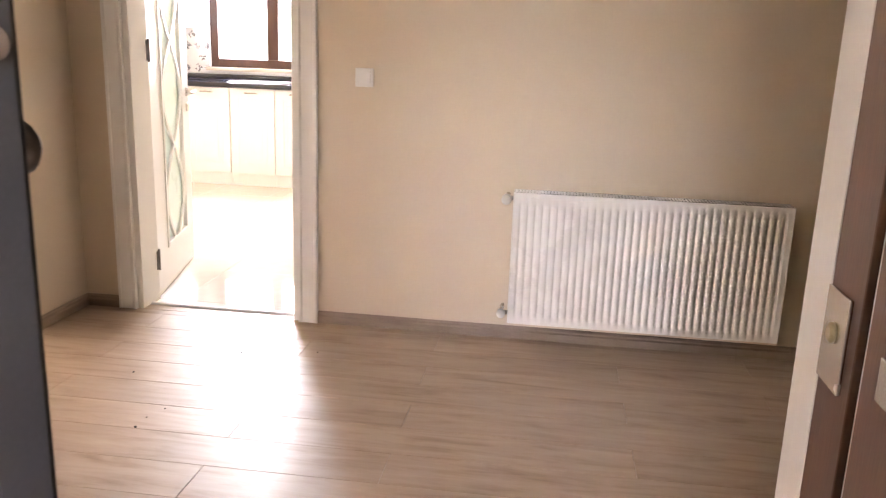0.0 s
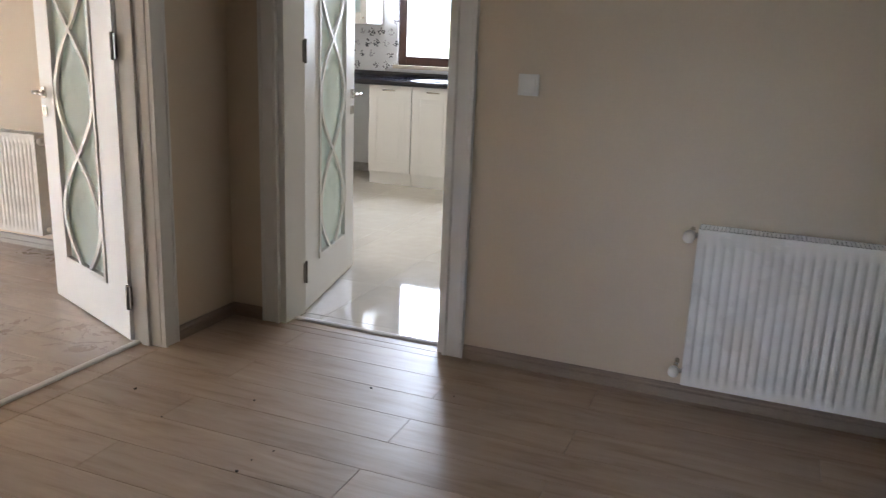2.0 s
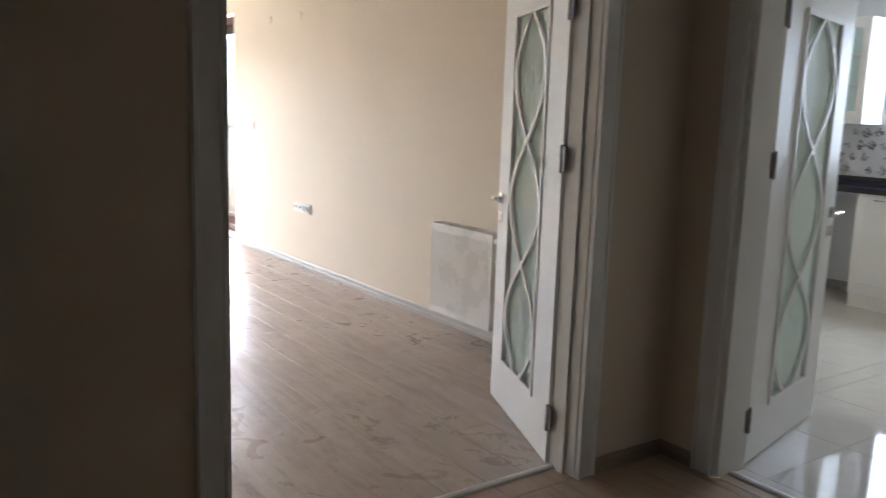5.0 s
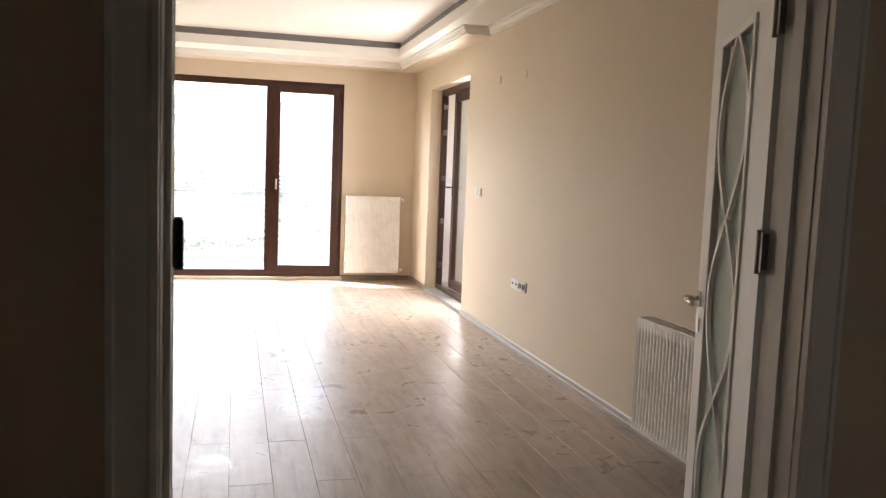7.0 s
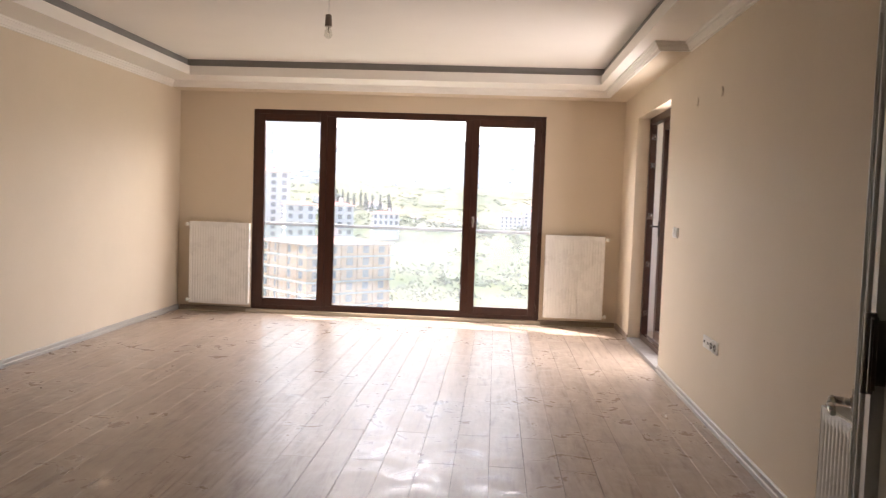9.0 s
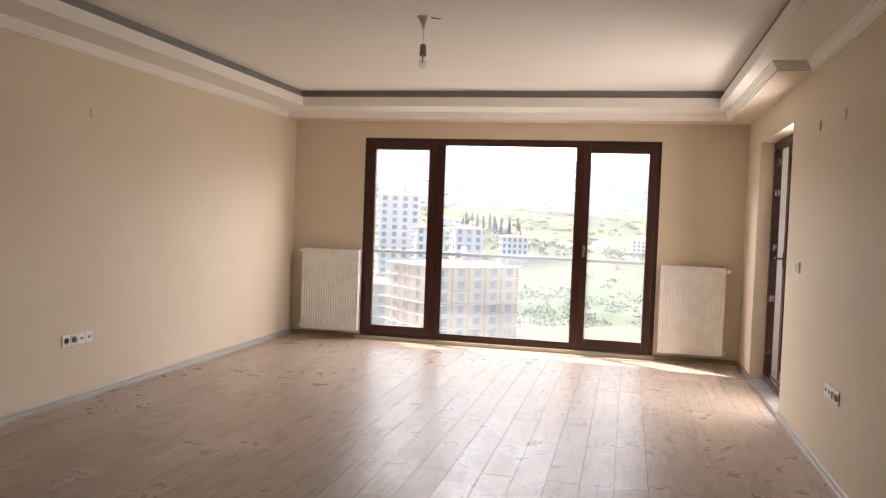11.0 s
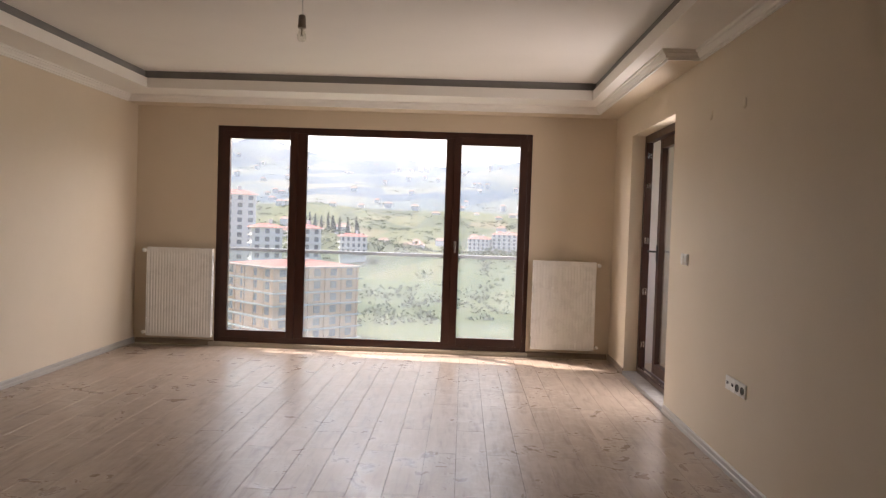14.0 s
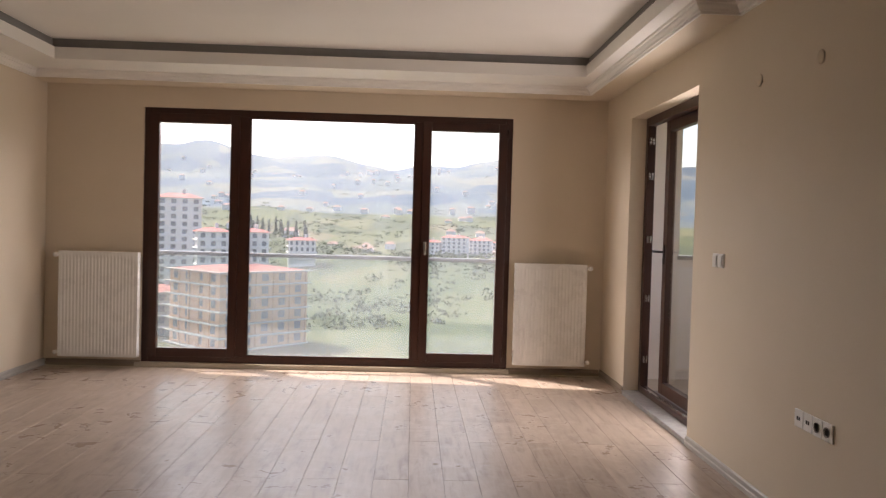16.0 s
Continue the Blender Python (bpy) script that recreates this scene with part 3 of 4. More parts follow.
# ---- radiators ----
def radiator(length, height, at, turn, label, depth=0.10, left=True, right=False, reach=0.03):
    """Panel radiator: back towards -y at y=0, front at y=depth, z from its foot; two fluted panels, grille, side caps, valves."""
    r = thing("radiator", at, label, "radiator", "panel radiators", turn=turn)
    n = max(6, round(length / 0.0335))
    pitch = (length - 0.03) / n
    prof = []
    for i in range(n):
        u = 0.015 + i * pitch
        prof += [(u + pitch * k / 8, -0.0055 * (0.5 - 0.5 * math.cos(2 * math.pi * k / 8)) ** 2.2) for k in range(8)]
    prof = [(0.0, 0.0)] + prof + [(length, 0.0)]
    for y, s in ((depth, 1), (0.035, -1)):
        bm = bmesh.new()
        zs = [(0.0, 0), (0.028, 0), (0.045, 1), (height - 0.06, 1), (height - 0.043, 0), (height - 0.004, 0)]
        rows = [[bm.verts.new((u, y + s * v * k, z)) for u, v in prof] for z, k in zs]
        for a, b in zip(rows, rows[1:]):
            for i in range(len(prof) - 1):
                bm.faces.new((a[i], a[i + 1], b[i + 1], b[i])).smooth = True
        back = [bm.verts.new((u, y - s * 0.02, z)) for u, z in ((0, 0), (length, 0), (length, height - 0.004), (0, height - 0.004))]
        bm.faces.new(back)
        part("panel", bm, RADW, r)
    part("side_cover", boxes((-0.004, 0.025, 0.002, 0.0, depth + 0.002, height), bevel=0.001), RADW, r)
    part("side_cover", boxes((length, 0.025, 0.002, length + 0.004, depth + 0.002, height), bevel=0.001), RADW, r)
    bm = bmesh.new()
    box(bm, -0.004, depth - 0.012, height - 0.004, length + 0.004, depth + 0.002, height + 0.001)
    box(bm, -0.004, 0.025, height - 0.004, length + 0.004, 0.037, height + 0.001)
    k = int(length / 0.014)
    for i in range(k):
        u = 0.004 + i * (length - 0.008) / k
        box(bm, u, 0.037, height - 0.004, u + 0.005, depth - 0.012, height)
    part("top_grille", bm, RADW, r, "slotted white top grille")
    part("convector", boxes((0.02, 0.052, 0.03, length - 0.02, depth - 0.03, height - 0.03)), STEELH, r, "folded sheet fins inside")
    for u in (0.15, length - 0.15):
        part("bracket", boxes((u - 0.015, -reach, 0.06, u + 0.015, 0.034, height - 0.06)), RADW, r)
    for flag, u, s in ((left, 0.0, -1), (right, length, 1)):
        if not flag:
            continue
        for z, big in ((height - 0.035, True), (0.035, False)):
            bm = bmesh.new()
            tube(bm, (u, depth * 0.55, z), (u + s * 0.045, depth * 0.55, z), 0.010, 12)
            tube(bm, (u + s * 0.035, depth * 0.55, z), (u + s * 0.035, -reach, z), 0.009, 12)
            v = part("valve", bm, CHROME, r, "chrome valve body")
            bm = bmesh.new()
            if big:
                lathe(bm, [(0.008, 0), (0.02, 0.004), (0.023, 0.02), (0.022, 0.045), (0.016, 0.056), (0.004, 0.058)], 18, (u + s * 0.035, depth * 0.55 + 0.006, z), "y")
            else:
                lathe(bm, [(0.008, 0), (0.019, 0.004), (0.02, 0.03), (0.014, 0.042), (0.003, 0.044)], 18, (u + s * 0.035, depth * 0.55 + 0.004, z), "y")
            part("valve_cap", bm, PLASTIC, v, "white plastic valve cap")
    return r


radiator(1.17, 0.60, (XK - 0.045, -3.40, 0.127), 90, "white fluted panel radiator on the beige hall wall", 0.12, False, True, 0.044)
radiator(0.62, 0.58, (XR - 0.105, 1.38, 0.16), 90, "white fluted panel radiator behind the open living room door", 0.13, True, False, 0.104)
radiator(0.725, 0.99, (XL + 0.19 + 0.725, Y1 - 0.035, 0.105), 180, "tall white panel radiator beside the wide window", 0.10, False, True)
radiator(0.685, 0.98, (-0.035, Y1 - 0.035, 0.11), 180, "tall white panel radiator beside the balcony door", 0.10, True, False)


# ---- wide window ----
def rect_frame(x0, z0, x1, z1, w, y0, y1, bevel=0.006):
    return boxes((x0, y0, z0, x0 + w, y1, z1), (x1 - w, y0, z0, x1, y1, z1), (x0 + w, y0, z0, x1 - w, y1, z0 + w), (x0 + w, y0, z1 - w, x1 - w, y1, z1), bevel=bevel)


def glazing(parent, x0, z0, x1, z1, y):
    p = part("pane", boxes((x0, y - 0.003, z0, x1, y + 0.003, z1)), PANE, parent, "clear double glazing")
    p.visible_shadow = False
    return p


win = thing("window_1", (0, 0, 0), "wide three-part mahogany brown window with a glass balustrade outside", "window", kind="structure")
wf = part("window_frame", rect_frame(WX0, WZ0, WX1, WZ1, 0.065, Y1 + 0.015, Y1 + 0.085), FRAME, win)
for a, b in ((-3.40, -3.30), (-1.707, -1.63)):
    part("mullion", boxes((a, Y1 + 0.015, WZ0 + 0.065, b, Y1 + 0.085, WZ1 - 0.065), bevel=0.006), FRAME, wf)
for a, b, w in ((WX0 + 0.06, -3.392, 0.085), (-1.638, WX1 - 0.05, 0.085)):
    sash = part("sash", rect_frame(a, WZ0 + 0.055, b, WZ1 - 0.055, w, Y1 - 0.004, Y1 + 0.06), FRAME, win)
    glazing(sash, a + w - 0.005, WZ0 + 0.055 + w - 0.005, b - w + 0.005, WZ1 - 0.055 - w + 0.005, Y1 + 0.03)
glazing(win, -3.305, WZ0 + 0.06, -1.702, WZ1 - 0.06, Y1 + 0.05)
part("glazing_bead", rect_frame(-3.301, WZ0 + 0.064, -1.706, WZ1 - 0.064, 0.018, Y1 + 0.02, Y1 + 0.046, 0.003), FRAME, win)
bm = boxes((-1.611, Y1 - 0.016, 1.20, -1.581, Y1 - 0.004, 1.27), bevel=0.003)
tube(bm, (-1.596, Y1 - 0.016, 1.25), (-1.596, Y1 - 0.045, 1.25), 0.008, 12)
box(bm, -1.607, Y1 - 0.055, 1.14, -1.585, Y1 - 0.04, 1.26, 0.004)
part("window_handle", bm, CHROME, win, "nickel window handle")
for z in (0.2, 2.33):
    bm = bmesh.new()
    tube(bm, (WX1 - 0.05, Y1 - 0.012, z - 0.04), (WX1 - 0.05, Y1 - 0.012, z + 0.04), 0.009, 12)
    part("hinge", bm, FRAME, win)
setting("window_sill", boxes((WX0 - 0.05, Y1 - 0.03, 0.0, WX1 + 0.02, Y1 + 0.3, WZ0 - 0.002), bevel=0.006), MARBLE, "beige marble sill under the wide window", "sill")
rail = thing("balustrade", (0, 8.98, 0), "glass balustrade with a grey aluminium rail outside the window", "railing")
bm = bmesh.new()
box(bm, -5.2, -0.03, 1.063, -0.2, 0.03, 1.103, 0.01)
part("rail", bm, ALU, rail)
for a, b in ((-5.2, -3.75), (-3.74, -2.545), (-2.53, -1.35), (-1.34, -0.2)):
    p = part("glass_panel", boxes((a, -0.005, 0.05, b, 0.005, 1.063)), RAILGLASS, rail)
    p.visible_shadow = False
part("kerb_channel", boxes((-5.2, -0.03, 0.0, -0.2, 0.03, 0.06), bevel=0.005), ALU, rail)
setting("outside_ledge", boxes((XL - 0.25, Y1 + 0.22, -0.25, XW, 9.1, 0.0)), RENDERB, "narrow rendered ledge outside the window", "ledge")
# unseen slab added above the window; its slanted edge shapes the sun patch
bm = bmesh.new()
pts = [(-7.5, Y1 + 0.22), (2.8, Y1 + 0.22), (2.8, 8.83), (-7.5, 9.95)]
lo = [bm.verts.new((x, y, 2.78)) for x, y in pts]
hi = [bm.verts.new((x, y, 3.0)) for x, y in pts]
bm.faces.new(lo[::-1])
bm.faces.new(hi)
for i in range(4):
    bm.faces.new((lo[i], lo[(i + 1) % 4], hi[(i + 1) % 4], hi[i]))
setting("sun_patch_slab", bm, RENDERW, "unseen white slab added above the window to shape the sun patch", "slab")

# ---- balcony door: a sliding leaf pushed half open ----
bd = thing("door_1", (XR, 0, 0), "mahogany brown glazed balcony door pushed half open", "balcony door", kind="structure")
bf = part("door_frame", boxes((0.13, BY1 - 0.065, BZ0 + 0.01, 0.199, BY1, BZ1), (0.13, BY0, BZ0 + 0.01, 0.199, BY0 + 0.065, BZ1), (0.13, BY0 + 0.065, BZ1 - 0.07, 0.199, BY1 - 0.065, BZ1), (0.12, BY0 + 0.065, BZ0 + 0.01, 0.199, BY1 - 0.065, BZ0 + 0.055), bevel=0.005), FRAME, bd)
for z in (0.32, 0.85, 1.36, 1.9, 2.2):
    part("striker", boxes((0.145, BY1 - 0.069, z - 0.03, 0.163, BY1 - 0.064, z + 0.03), (0.172, BY1 - 0.069, z - 0.03, 0.186, BY1 - 0.064, z + 0.03), bevel=0.001), CHROME, bf)
a, b, w = 6.12, 7.40, 0.095
leaf = part("sliding_leaf", boxes((0.202, a, BZ0 + 0.06, 0.262, a + w, BZ1 - 0.06), (0.202, b - w, BZ0 + 0.06, 0.262, b, BZ1 - 0.06), (0.202, a + w, BZ0 + 0.06, 0.262, b - w, BZ0 + 0.06 + w), (0.202, a + w, BZ1 - 0.06 - w, 0.262, b - w, BZ1 - 0.06), bevel=0.005), FRAME, bd)
p = part("pane", boxes((0.226, a + w - 0.005, BZ0 + 0.15, 0.234, b - w + 0.005, BZ1 - 0.15)), CLEARPANE, leaf)
p.visible_shadow = False
bm = boxes((0.19, b - 0.065, 1.16, 0.202, b - 0.035, 1.32), bevel=0.003)
tube(bm, (0.19, b - 0.05, 1.26), (0.145, b - 0.05, 1.26), 0.009, 12)
tube(bm, (0.148, b - 0.055, 1.26), (0.142, b + 0.07, 1.26), 0.010, 12)
part("door_handle", bm, DARKPL, leaf, "dark lever handle")
part("track", boxes((0.135, BY0 + 0.07, BZ0 + 0.055, 0.16, BY1 - 0.07, BZ0 + 0.062)), CHROME, bd, "pale metal track on the door sill")
setting("door_sill", boxes((XR - 0.012, BY0 + 0.002, 0.0, XR + 0.3, BY1 - 0.002, BZ0 + 0.008), bevel=0.004), GREYSTONE, "grey granite sill of the balcony door", "sill")
# the balcony outside
setting("balcony_floor", boxes((XW, 4.6, -0.2, 2.4, Y1 + 0.3, -0.02)), MARBLE, "beige tiled balcony floor", "floor")
setting("balcony_pier", boxes((XW, Y1, -0.02, 0.895, Y1 + 0.22, 2.78)), RENDERW, "white rendered wall end beside the balcony", "wall")
setting("balcony_parapet", boxes((0.895, Y1 + 0.02, -0.02, 2.4, Y1 + 0.18, 1.16)), RENDERW, "pale rendered balcony parapet", "parapet")
setting("balcony_parapet_cap", boxes((0.875, Y1 - 0.01, 1.16, 2.42, Y1 + 0.21, 1.2), bevel=0.006), GREYSTONE, "grey stone cap of the balcony parapet", "parapet")
setting("balcony_side", boxes((2.4, 4.6, -0.2, 2.6, Y1 + 0.22, 1.16)), RENDERW, "pale rendered balcony side parapet", "parapet")
setting("balcony_back", boxes((XW, 4.4, -0.2, 2.6, 4.6, 2.78)), RENDERW, "white rendered wall behind the balcony", "wall")
setting("balcony_ceiling", boxes((XW, 4.6, 2.78, 2.6, Y1 + 0.22, 3.0)), RENDERW, "white rendered slab over the balcony", "slab")


# ---- living room small things ----
def socket_plate(at, turn, label, kinds, group):
    """A row of square plates side by side on a wall; local x along the wall, y out of it."""
    s = thing("wall_socket", at, label, "socket", group, turn=turn)
    n = len(kinds)
    for i, k in enumerate(kinds):
        u = (i - (n - 1) / 2) * 0.088
        p = part("plate", boxes((u - 0.042, 0, -0.042, u + 0.042, 0.011, 0.042), bevel=0.004), PLASTIC, s)
        if k == "power":
            bm = bmesh.new()
            lathe(bm, [(0.022, 0.0), (0.024, 0.006), (0.021, 0.006), (0.019, 0.0005)], 20, (u, 0.0105, 0), "y")
            # the well's shade is put in with the stone grey colour
            part("socket_well", bm, GREYSTONE, p, "round socket well with its shade put in as grey")
        elif k == "rocker":
            part("rocker", boxes((u - 0.03, 0.01, -0.03, u + 0.03, 0.017, 0.03), bevel=0.004), PLASTIC, p)
        else:
            part("port", boxes((u - 0.016, 0.010, -0.008, u - 0.003, 0.0125, 0.01), (u + 0.003, 0.010, -0.008, u + 0.016, 0.0125, 0.01)), DARKPL, p, "dark data port")
    return s


socket_plate((XR, 4.42, 0.548), 90, "row of white wall sockets on the cream wall", ["power", "power", "port", "port"], "socket rows")
socket_plate((XL, 4.54, 0.49), 270, "row of white wall sockets on the cream wall", ["port", "port", "power", "power"], "socket rows")
socket_plate((XR, 5.64, 1.256), 90, "small white double wall switch beside the balcony door", ["rocker", "rocker"], "switches")
socket_plate((XK, -1.517, 1.187), 90, "white light switch on the beige hall wall", ["rocker"], "switches")
for x, y, z, s in ((XR, 4.49, 2.247, -1), (XR, 5.15, 2.258, -1), (XL, 4.67, 2.24, 1)):
    bm = bmesh.new()
    lathe(bm, [(0.034, 0), (0.034, 0.004), (0.028, 0.007), (0.006, 0.008)], 20, (0, 0, 0), "x")
    ob = tagged(link_bm("junction_cover", bm, WALL), "round cream junction cover painted like the wall", "cover", "junction covers")
    ob.matrix_world = pose(x, y, z, 0, 0, 0 if s > 0 else 180)

# bare bulb on its flex
LAMP_X, LAMP_Y, LAMP_Z = -2.555, 4.64, 2.60
lamp = thing("pendant_bulb", (LAMP_X, LAMP_Y, LAMP_Z), "bare clear bulb in a white holder hanging on a short flex", "ceiling lamp")
up = ZC - LAMP_Z
bm = bmesh.new()
lathe(bm, [(0.006, up - 0.085), (0.012, up - 0.08), (0.02, up - 0.05), (0.045, up - 0.012), (0.05, up)], 20)
part("ceiling_rose", bm, PLASTIC, lamp)
bm = bmesh.new()
tube(bm, (0, 0, up - 0.085), (0.002, 0, 0.13), 0.0035, 8)
part("flex", bm, PLASTIC, lamp)
bm = bmesh.new()
tube(bm, (0.04, 0, up - 0.006), (0.12, 0.0, up - 0.018), 0.004, 8)
part("loose_wire", bm, DARKPL, lamp, "short loose end of dark wire")
bm = bmesh.new()
lathe(bm, [(0.01, 0.135), (0.021, 0.13), (0.023, 0.1), (0.026, 0.055), (0.024, 0.05)], 20)
part("holder", bm, surface("beige_bakelite", (0.25, 0.2, 0.16), (0.32, 0.27, 0.22), 0.4, 10, 100, 0.0), lamp, "brownish bulb holder")
bm = bmesh.new()
lathe(bm, [(0.013, 0.055), (0.015, 0.04), (0.027, 0.015), (0.03, -0.003), (0.026, -0.02), (0.014, -0.031), (0.002, -0.034)], 20)
b_ = part("bulb", bm, BULBGLASS, lamp, "clear glass bulb")
bm = bmesh.new()
tube(bm, (0, 0, 0.05), (0, 0, 0.01), 0.005, 8)
tube(bm, (-0.01, 0, 0.006), (0.01, 0, 0.006), 0.0015, 6)
part("filament_stem", bm, CHROME, lamp)

# crumbs of dry clay on the floors
rc = random.Random(5)
CRUMBS = [(-0.75, -1.09), (-1.34, -1.03), (-1.42, -1.0), (-1.5, -1.0), (-1.17, -0.29), (-1.05, -0.75), (-0.67, -1.41), (-1.31, -0.54), (-4.95, 3.86), (-4.75, 4.40), (-4.64, 4.63), (-4.55, 4.48), (-3.34, 4.8)]
for i, (x, y) in enumerate(CRUMBS):
    r = 0.0035 + 0.004 * rc.random()
    bm = bmesh.new()
    bmesh.ops.create_icosphere(bm, subdivisions=1, radius=r)
    for v in bm.verts:
        v.co *= 0.7 + 0.6 * rc.random()
        v.co.z = v.co.z * 0.5 + r * 0.35
    ob = tagged(link_bm("clay_crumb", bm, CLAY), "small dark crumb of dried mud on the floor", "debris", "floor crumbs")
    ob.location = (x, y, 0.001)

# ---- entrance ----
ent = thing("door_2", (0, 0, 0), "walnut brown entrance door frame with lock strike plates", "entrance door", kind="structure")
part("reveal", sweep(bmesh.new(), [(-0.095, 0.001), (0.018, 0.001), (0.018, 0.03), (0.012, 0.036), (-0.095, 0.041)], (XE, ED0, 0), (XE, ED0, 2.149), (0, 1, 0), (1, 0, 0)), WHITE, ent, "white painted reveal")
part("jamb", boxes((XE - 0.20, ED0 + 0.001, 0, XE - 0.097, ED0 + 0.041, 2.15), bevel=0.003), WALNUT, ent)
pl = part("strike_plate", boxes((XE - 0.175, ED0 + 0.041, 0.945, XE - 0.102, ED0 + 0.046, 1.06), bevel=0.002), CHROME, ent, "square nickel strike plate")
bm = bmesh.new()
lathe(bm, [(0.013, 0), (0.013, 0.004), (0.008, 0.006)], 16, (XE - 0.138, ED0 + 0.046, 1.01), "y")
part("bolt_socket", bm, BRASS, pl)
part("seal", boxes((XE - 0.26, ED0 + 0.001, 0, XE - 0.202, ED0 + 0.033, 2.15), bevel=0.002), WHITE, ent, "pale painted strip of the frame")
part("jamb", boxes((XEO - 0.06, ED0 + 0.001, 0, XE - 0.262, ED0 + 0.056, 2.15), bevel=0.003), WALNUT, ent)
part("latch_plate", boxes((XEO - 0.02, ED0 + 0.056, 1.0, XE - 0.31, ED0 + 0.061, 1.045), bevel=0.002), CHROME, ent, "nickel latch plate")
part("jamb", boxes((XE - 0.225, ED1 - 0.02, 0, XE - 0.127, ED1 - 0.001, 2.15), bevel=0.003), WALNUT, ent)
part("head", boxes((XE - 0.225, ED0 + 0.042, 2.13, XE - 0.127, ED1 - 0.021, 2.149), bevel=0.003), WALNUT, ent)
# the leaf stands a little open towards the landing
lf = thing("entrance_door", (XEO + 0.02, ED1 + 0.003, 0), "dark brown steel entrance door standing ajar", "entrance door", turn=-105.4)
part("leaf", boxes((0, -0.03, 0.01, 1.015, 0.02, 2.12), bevel=0.006), ESPRESSO, lf)
part("edge_profile", boxes((0.95, 0.02, 0.01, 1.015, 0.03, 2.12), bevel=0.004), ESPRESSO, lf, "raised dark edge profile")
part("edge_seal", boxes((1.015, -0.02, 0.01, 1.021, 0.02, 2.12)), DARKPL, lf)
for s in (-1, 1):
    f = 0.03 if s > 0 else -0.03
    plate = boxes((0.94, min(f, f + s * 0.008), 1.13, 0.995, max(f, f + s * 0.008), 1.29), bevel=0.003)
    hd = part("escutcheon", plate, BRONZE, lf, "dark bronze lock plate")
    knob = lathe(bmesh.new(), [(0.02, 0.0), (0.021, s * 0.005), (0.011, s * 0.01), (0.01, s * 0.018), (0.018, s * 0.024), (0.02, s * 0.031), (0.014, s * 0.037), (0.004, s * 0.039)], 20, (0.962, f + s * 0.007, 1.235), "y")
    part("knob", knob, BRONZE, hd)
    part("lock_cylinder", tube(bmesh.new(), (0.968, f + s * 0.006, 1.165), (0.968, f + s * 0.016, 1.165), 0.012, 14), CHROME, hd)
for z in (0.98, 1.31):
    part("bolt", tube(bmesh.new(), (1.018, 0.0, z), (1.03, 0.0, z), 0.011, 14), CHROME, lf, "nickel lock bolt")

# ---- kitchen ----
CF, CT = 3.37, 0.92      # front of the base cabinets, top of their carcass


def cupboard(y1, width, group):
    c = thing("base_cabinet", (CF, y1, 0), "white kitchen base cabinet with a raised panel door", "kitchen cabinet", group)
    part("carcass", boxes((0.022, -width, 0.11, KX - CF, 0, CT)), WHITE, c)
    part("plinth", boxes((0.035, -width, 0.0, 0.055, 0, 0.11)), WHITE, c)
    d = part("door", boxes((0, -width + 0.003, 0.115, 0.02, -0.003, CT - 0.004), bevel=0.004), WHITE, c)
    w0, w1 = -width + 0.07, -0.07
    part("raised_panel", rect_panel(w0, w1, 0.2, CT - 0.1), WHITE, d)
    bm = bmesh.new()
    for u in (-width / 2 - 0.05, -width / 2 + 0.05):
        tube(bm, (0, u, CT - 0.045), (-0.02, u, CT - 0.045), 0.005, 8)
    tube(bm, (-0.02, -width / 2 - 0.065, CT - 0.045), (-0.02, -width / 2 + 0.065, CT - 0.045), 0.006, 8)
    part("handle", bm, CHROME, d, "nickel bar handle")
    return c


def rect_panel(u0, u1, z0, z1):
    bm = bmesh.new()
    box(bm, -0.004, u0, z0, 0.001, u0 + 0.018, z1, 0.002)
    box(bm, -0.004, u1 - 0.018, z0, 0.001, u1, z1, 0.002)
    box(bm, -0.004, u0 + 0.018, z0, 0.001, u1 - 0.018, z0 + 0.018, 0.002)
    box(bm, -0.004, u0 + 0.018, z1 - 0.018, 0.001, u1 - 0.018, z1, 0.002)
    box(bm, -0.003, u0 + 0.05, z0 + 0.05, 0.001, u1 - 0.05, z1 - 0.05, 0.003)
    return bm


for i in range(6):
    cupboard(1.075 - 0.437 * i, 0.434, "base cabinets")
cupboard(2.295, 0.59, "base cabinets")
setting("baseboard_kitchen_niche", boxes((KX - 0.015, 1.085, 0.0, KX - 0.001, 1.70, 0.085), bevel=0.003), GREYSTONE, "grey tile skirting in the empty appliance niche", "skirting")
ob = link_bm("worktop", boxes((CF - 0.03, KS, CT, KX, KN, CT + 0.045), bevel=0.006), BLACKTOP)
tagged(ob, "polished black granite kitchen worktop", "worktop")
tagged(link_bm("worktop_upstand", boxes((KX - 0.02, KS, CT + 0.046, KX - 0.001, KN, CT + 0.098), bevel=0.003), BLACKTOP), "black granite upstand along the tiled wall", "upstand")
sk = thing("sink", (CF + 0.1, 0.70, CT + 0.045), "dark inset kitchen sink in the black worktop", "sink")
part("rim", boxes((0.0, -0.5, 0.0, 0.42, 0.0, 0.006), bevel=0.002), STEEL, sk)
# no hollow here: the bowl's shade is put in as a dark plate
part("bowl", boxes((0.03, -0.47, 0.003, 0.39, -0.03, 0.007)), DARKPL, sk, "flat dark plate for the shade in the sink bowl")
setting("window_sill_kitchen", boxes((KX - 0.04, KW0 - 0.03, KZ0 - 0.035, KX + 0.1, KW1 + 0.03, KZ0), bevel=0.004), MARBLE, "pale stone sill under the kitchen window", "sill")
kw = thing("window_2", (0, 0, 0), "mahogany brown kitchen window over the worktop", "window", kind="structure")


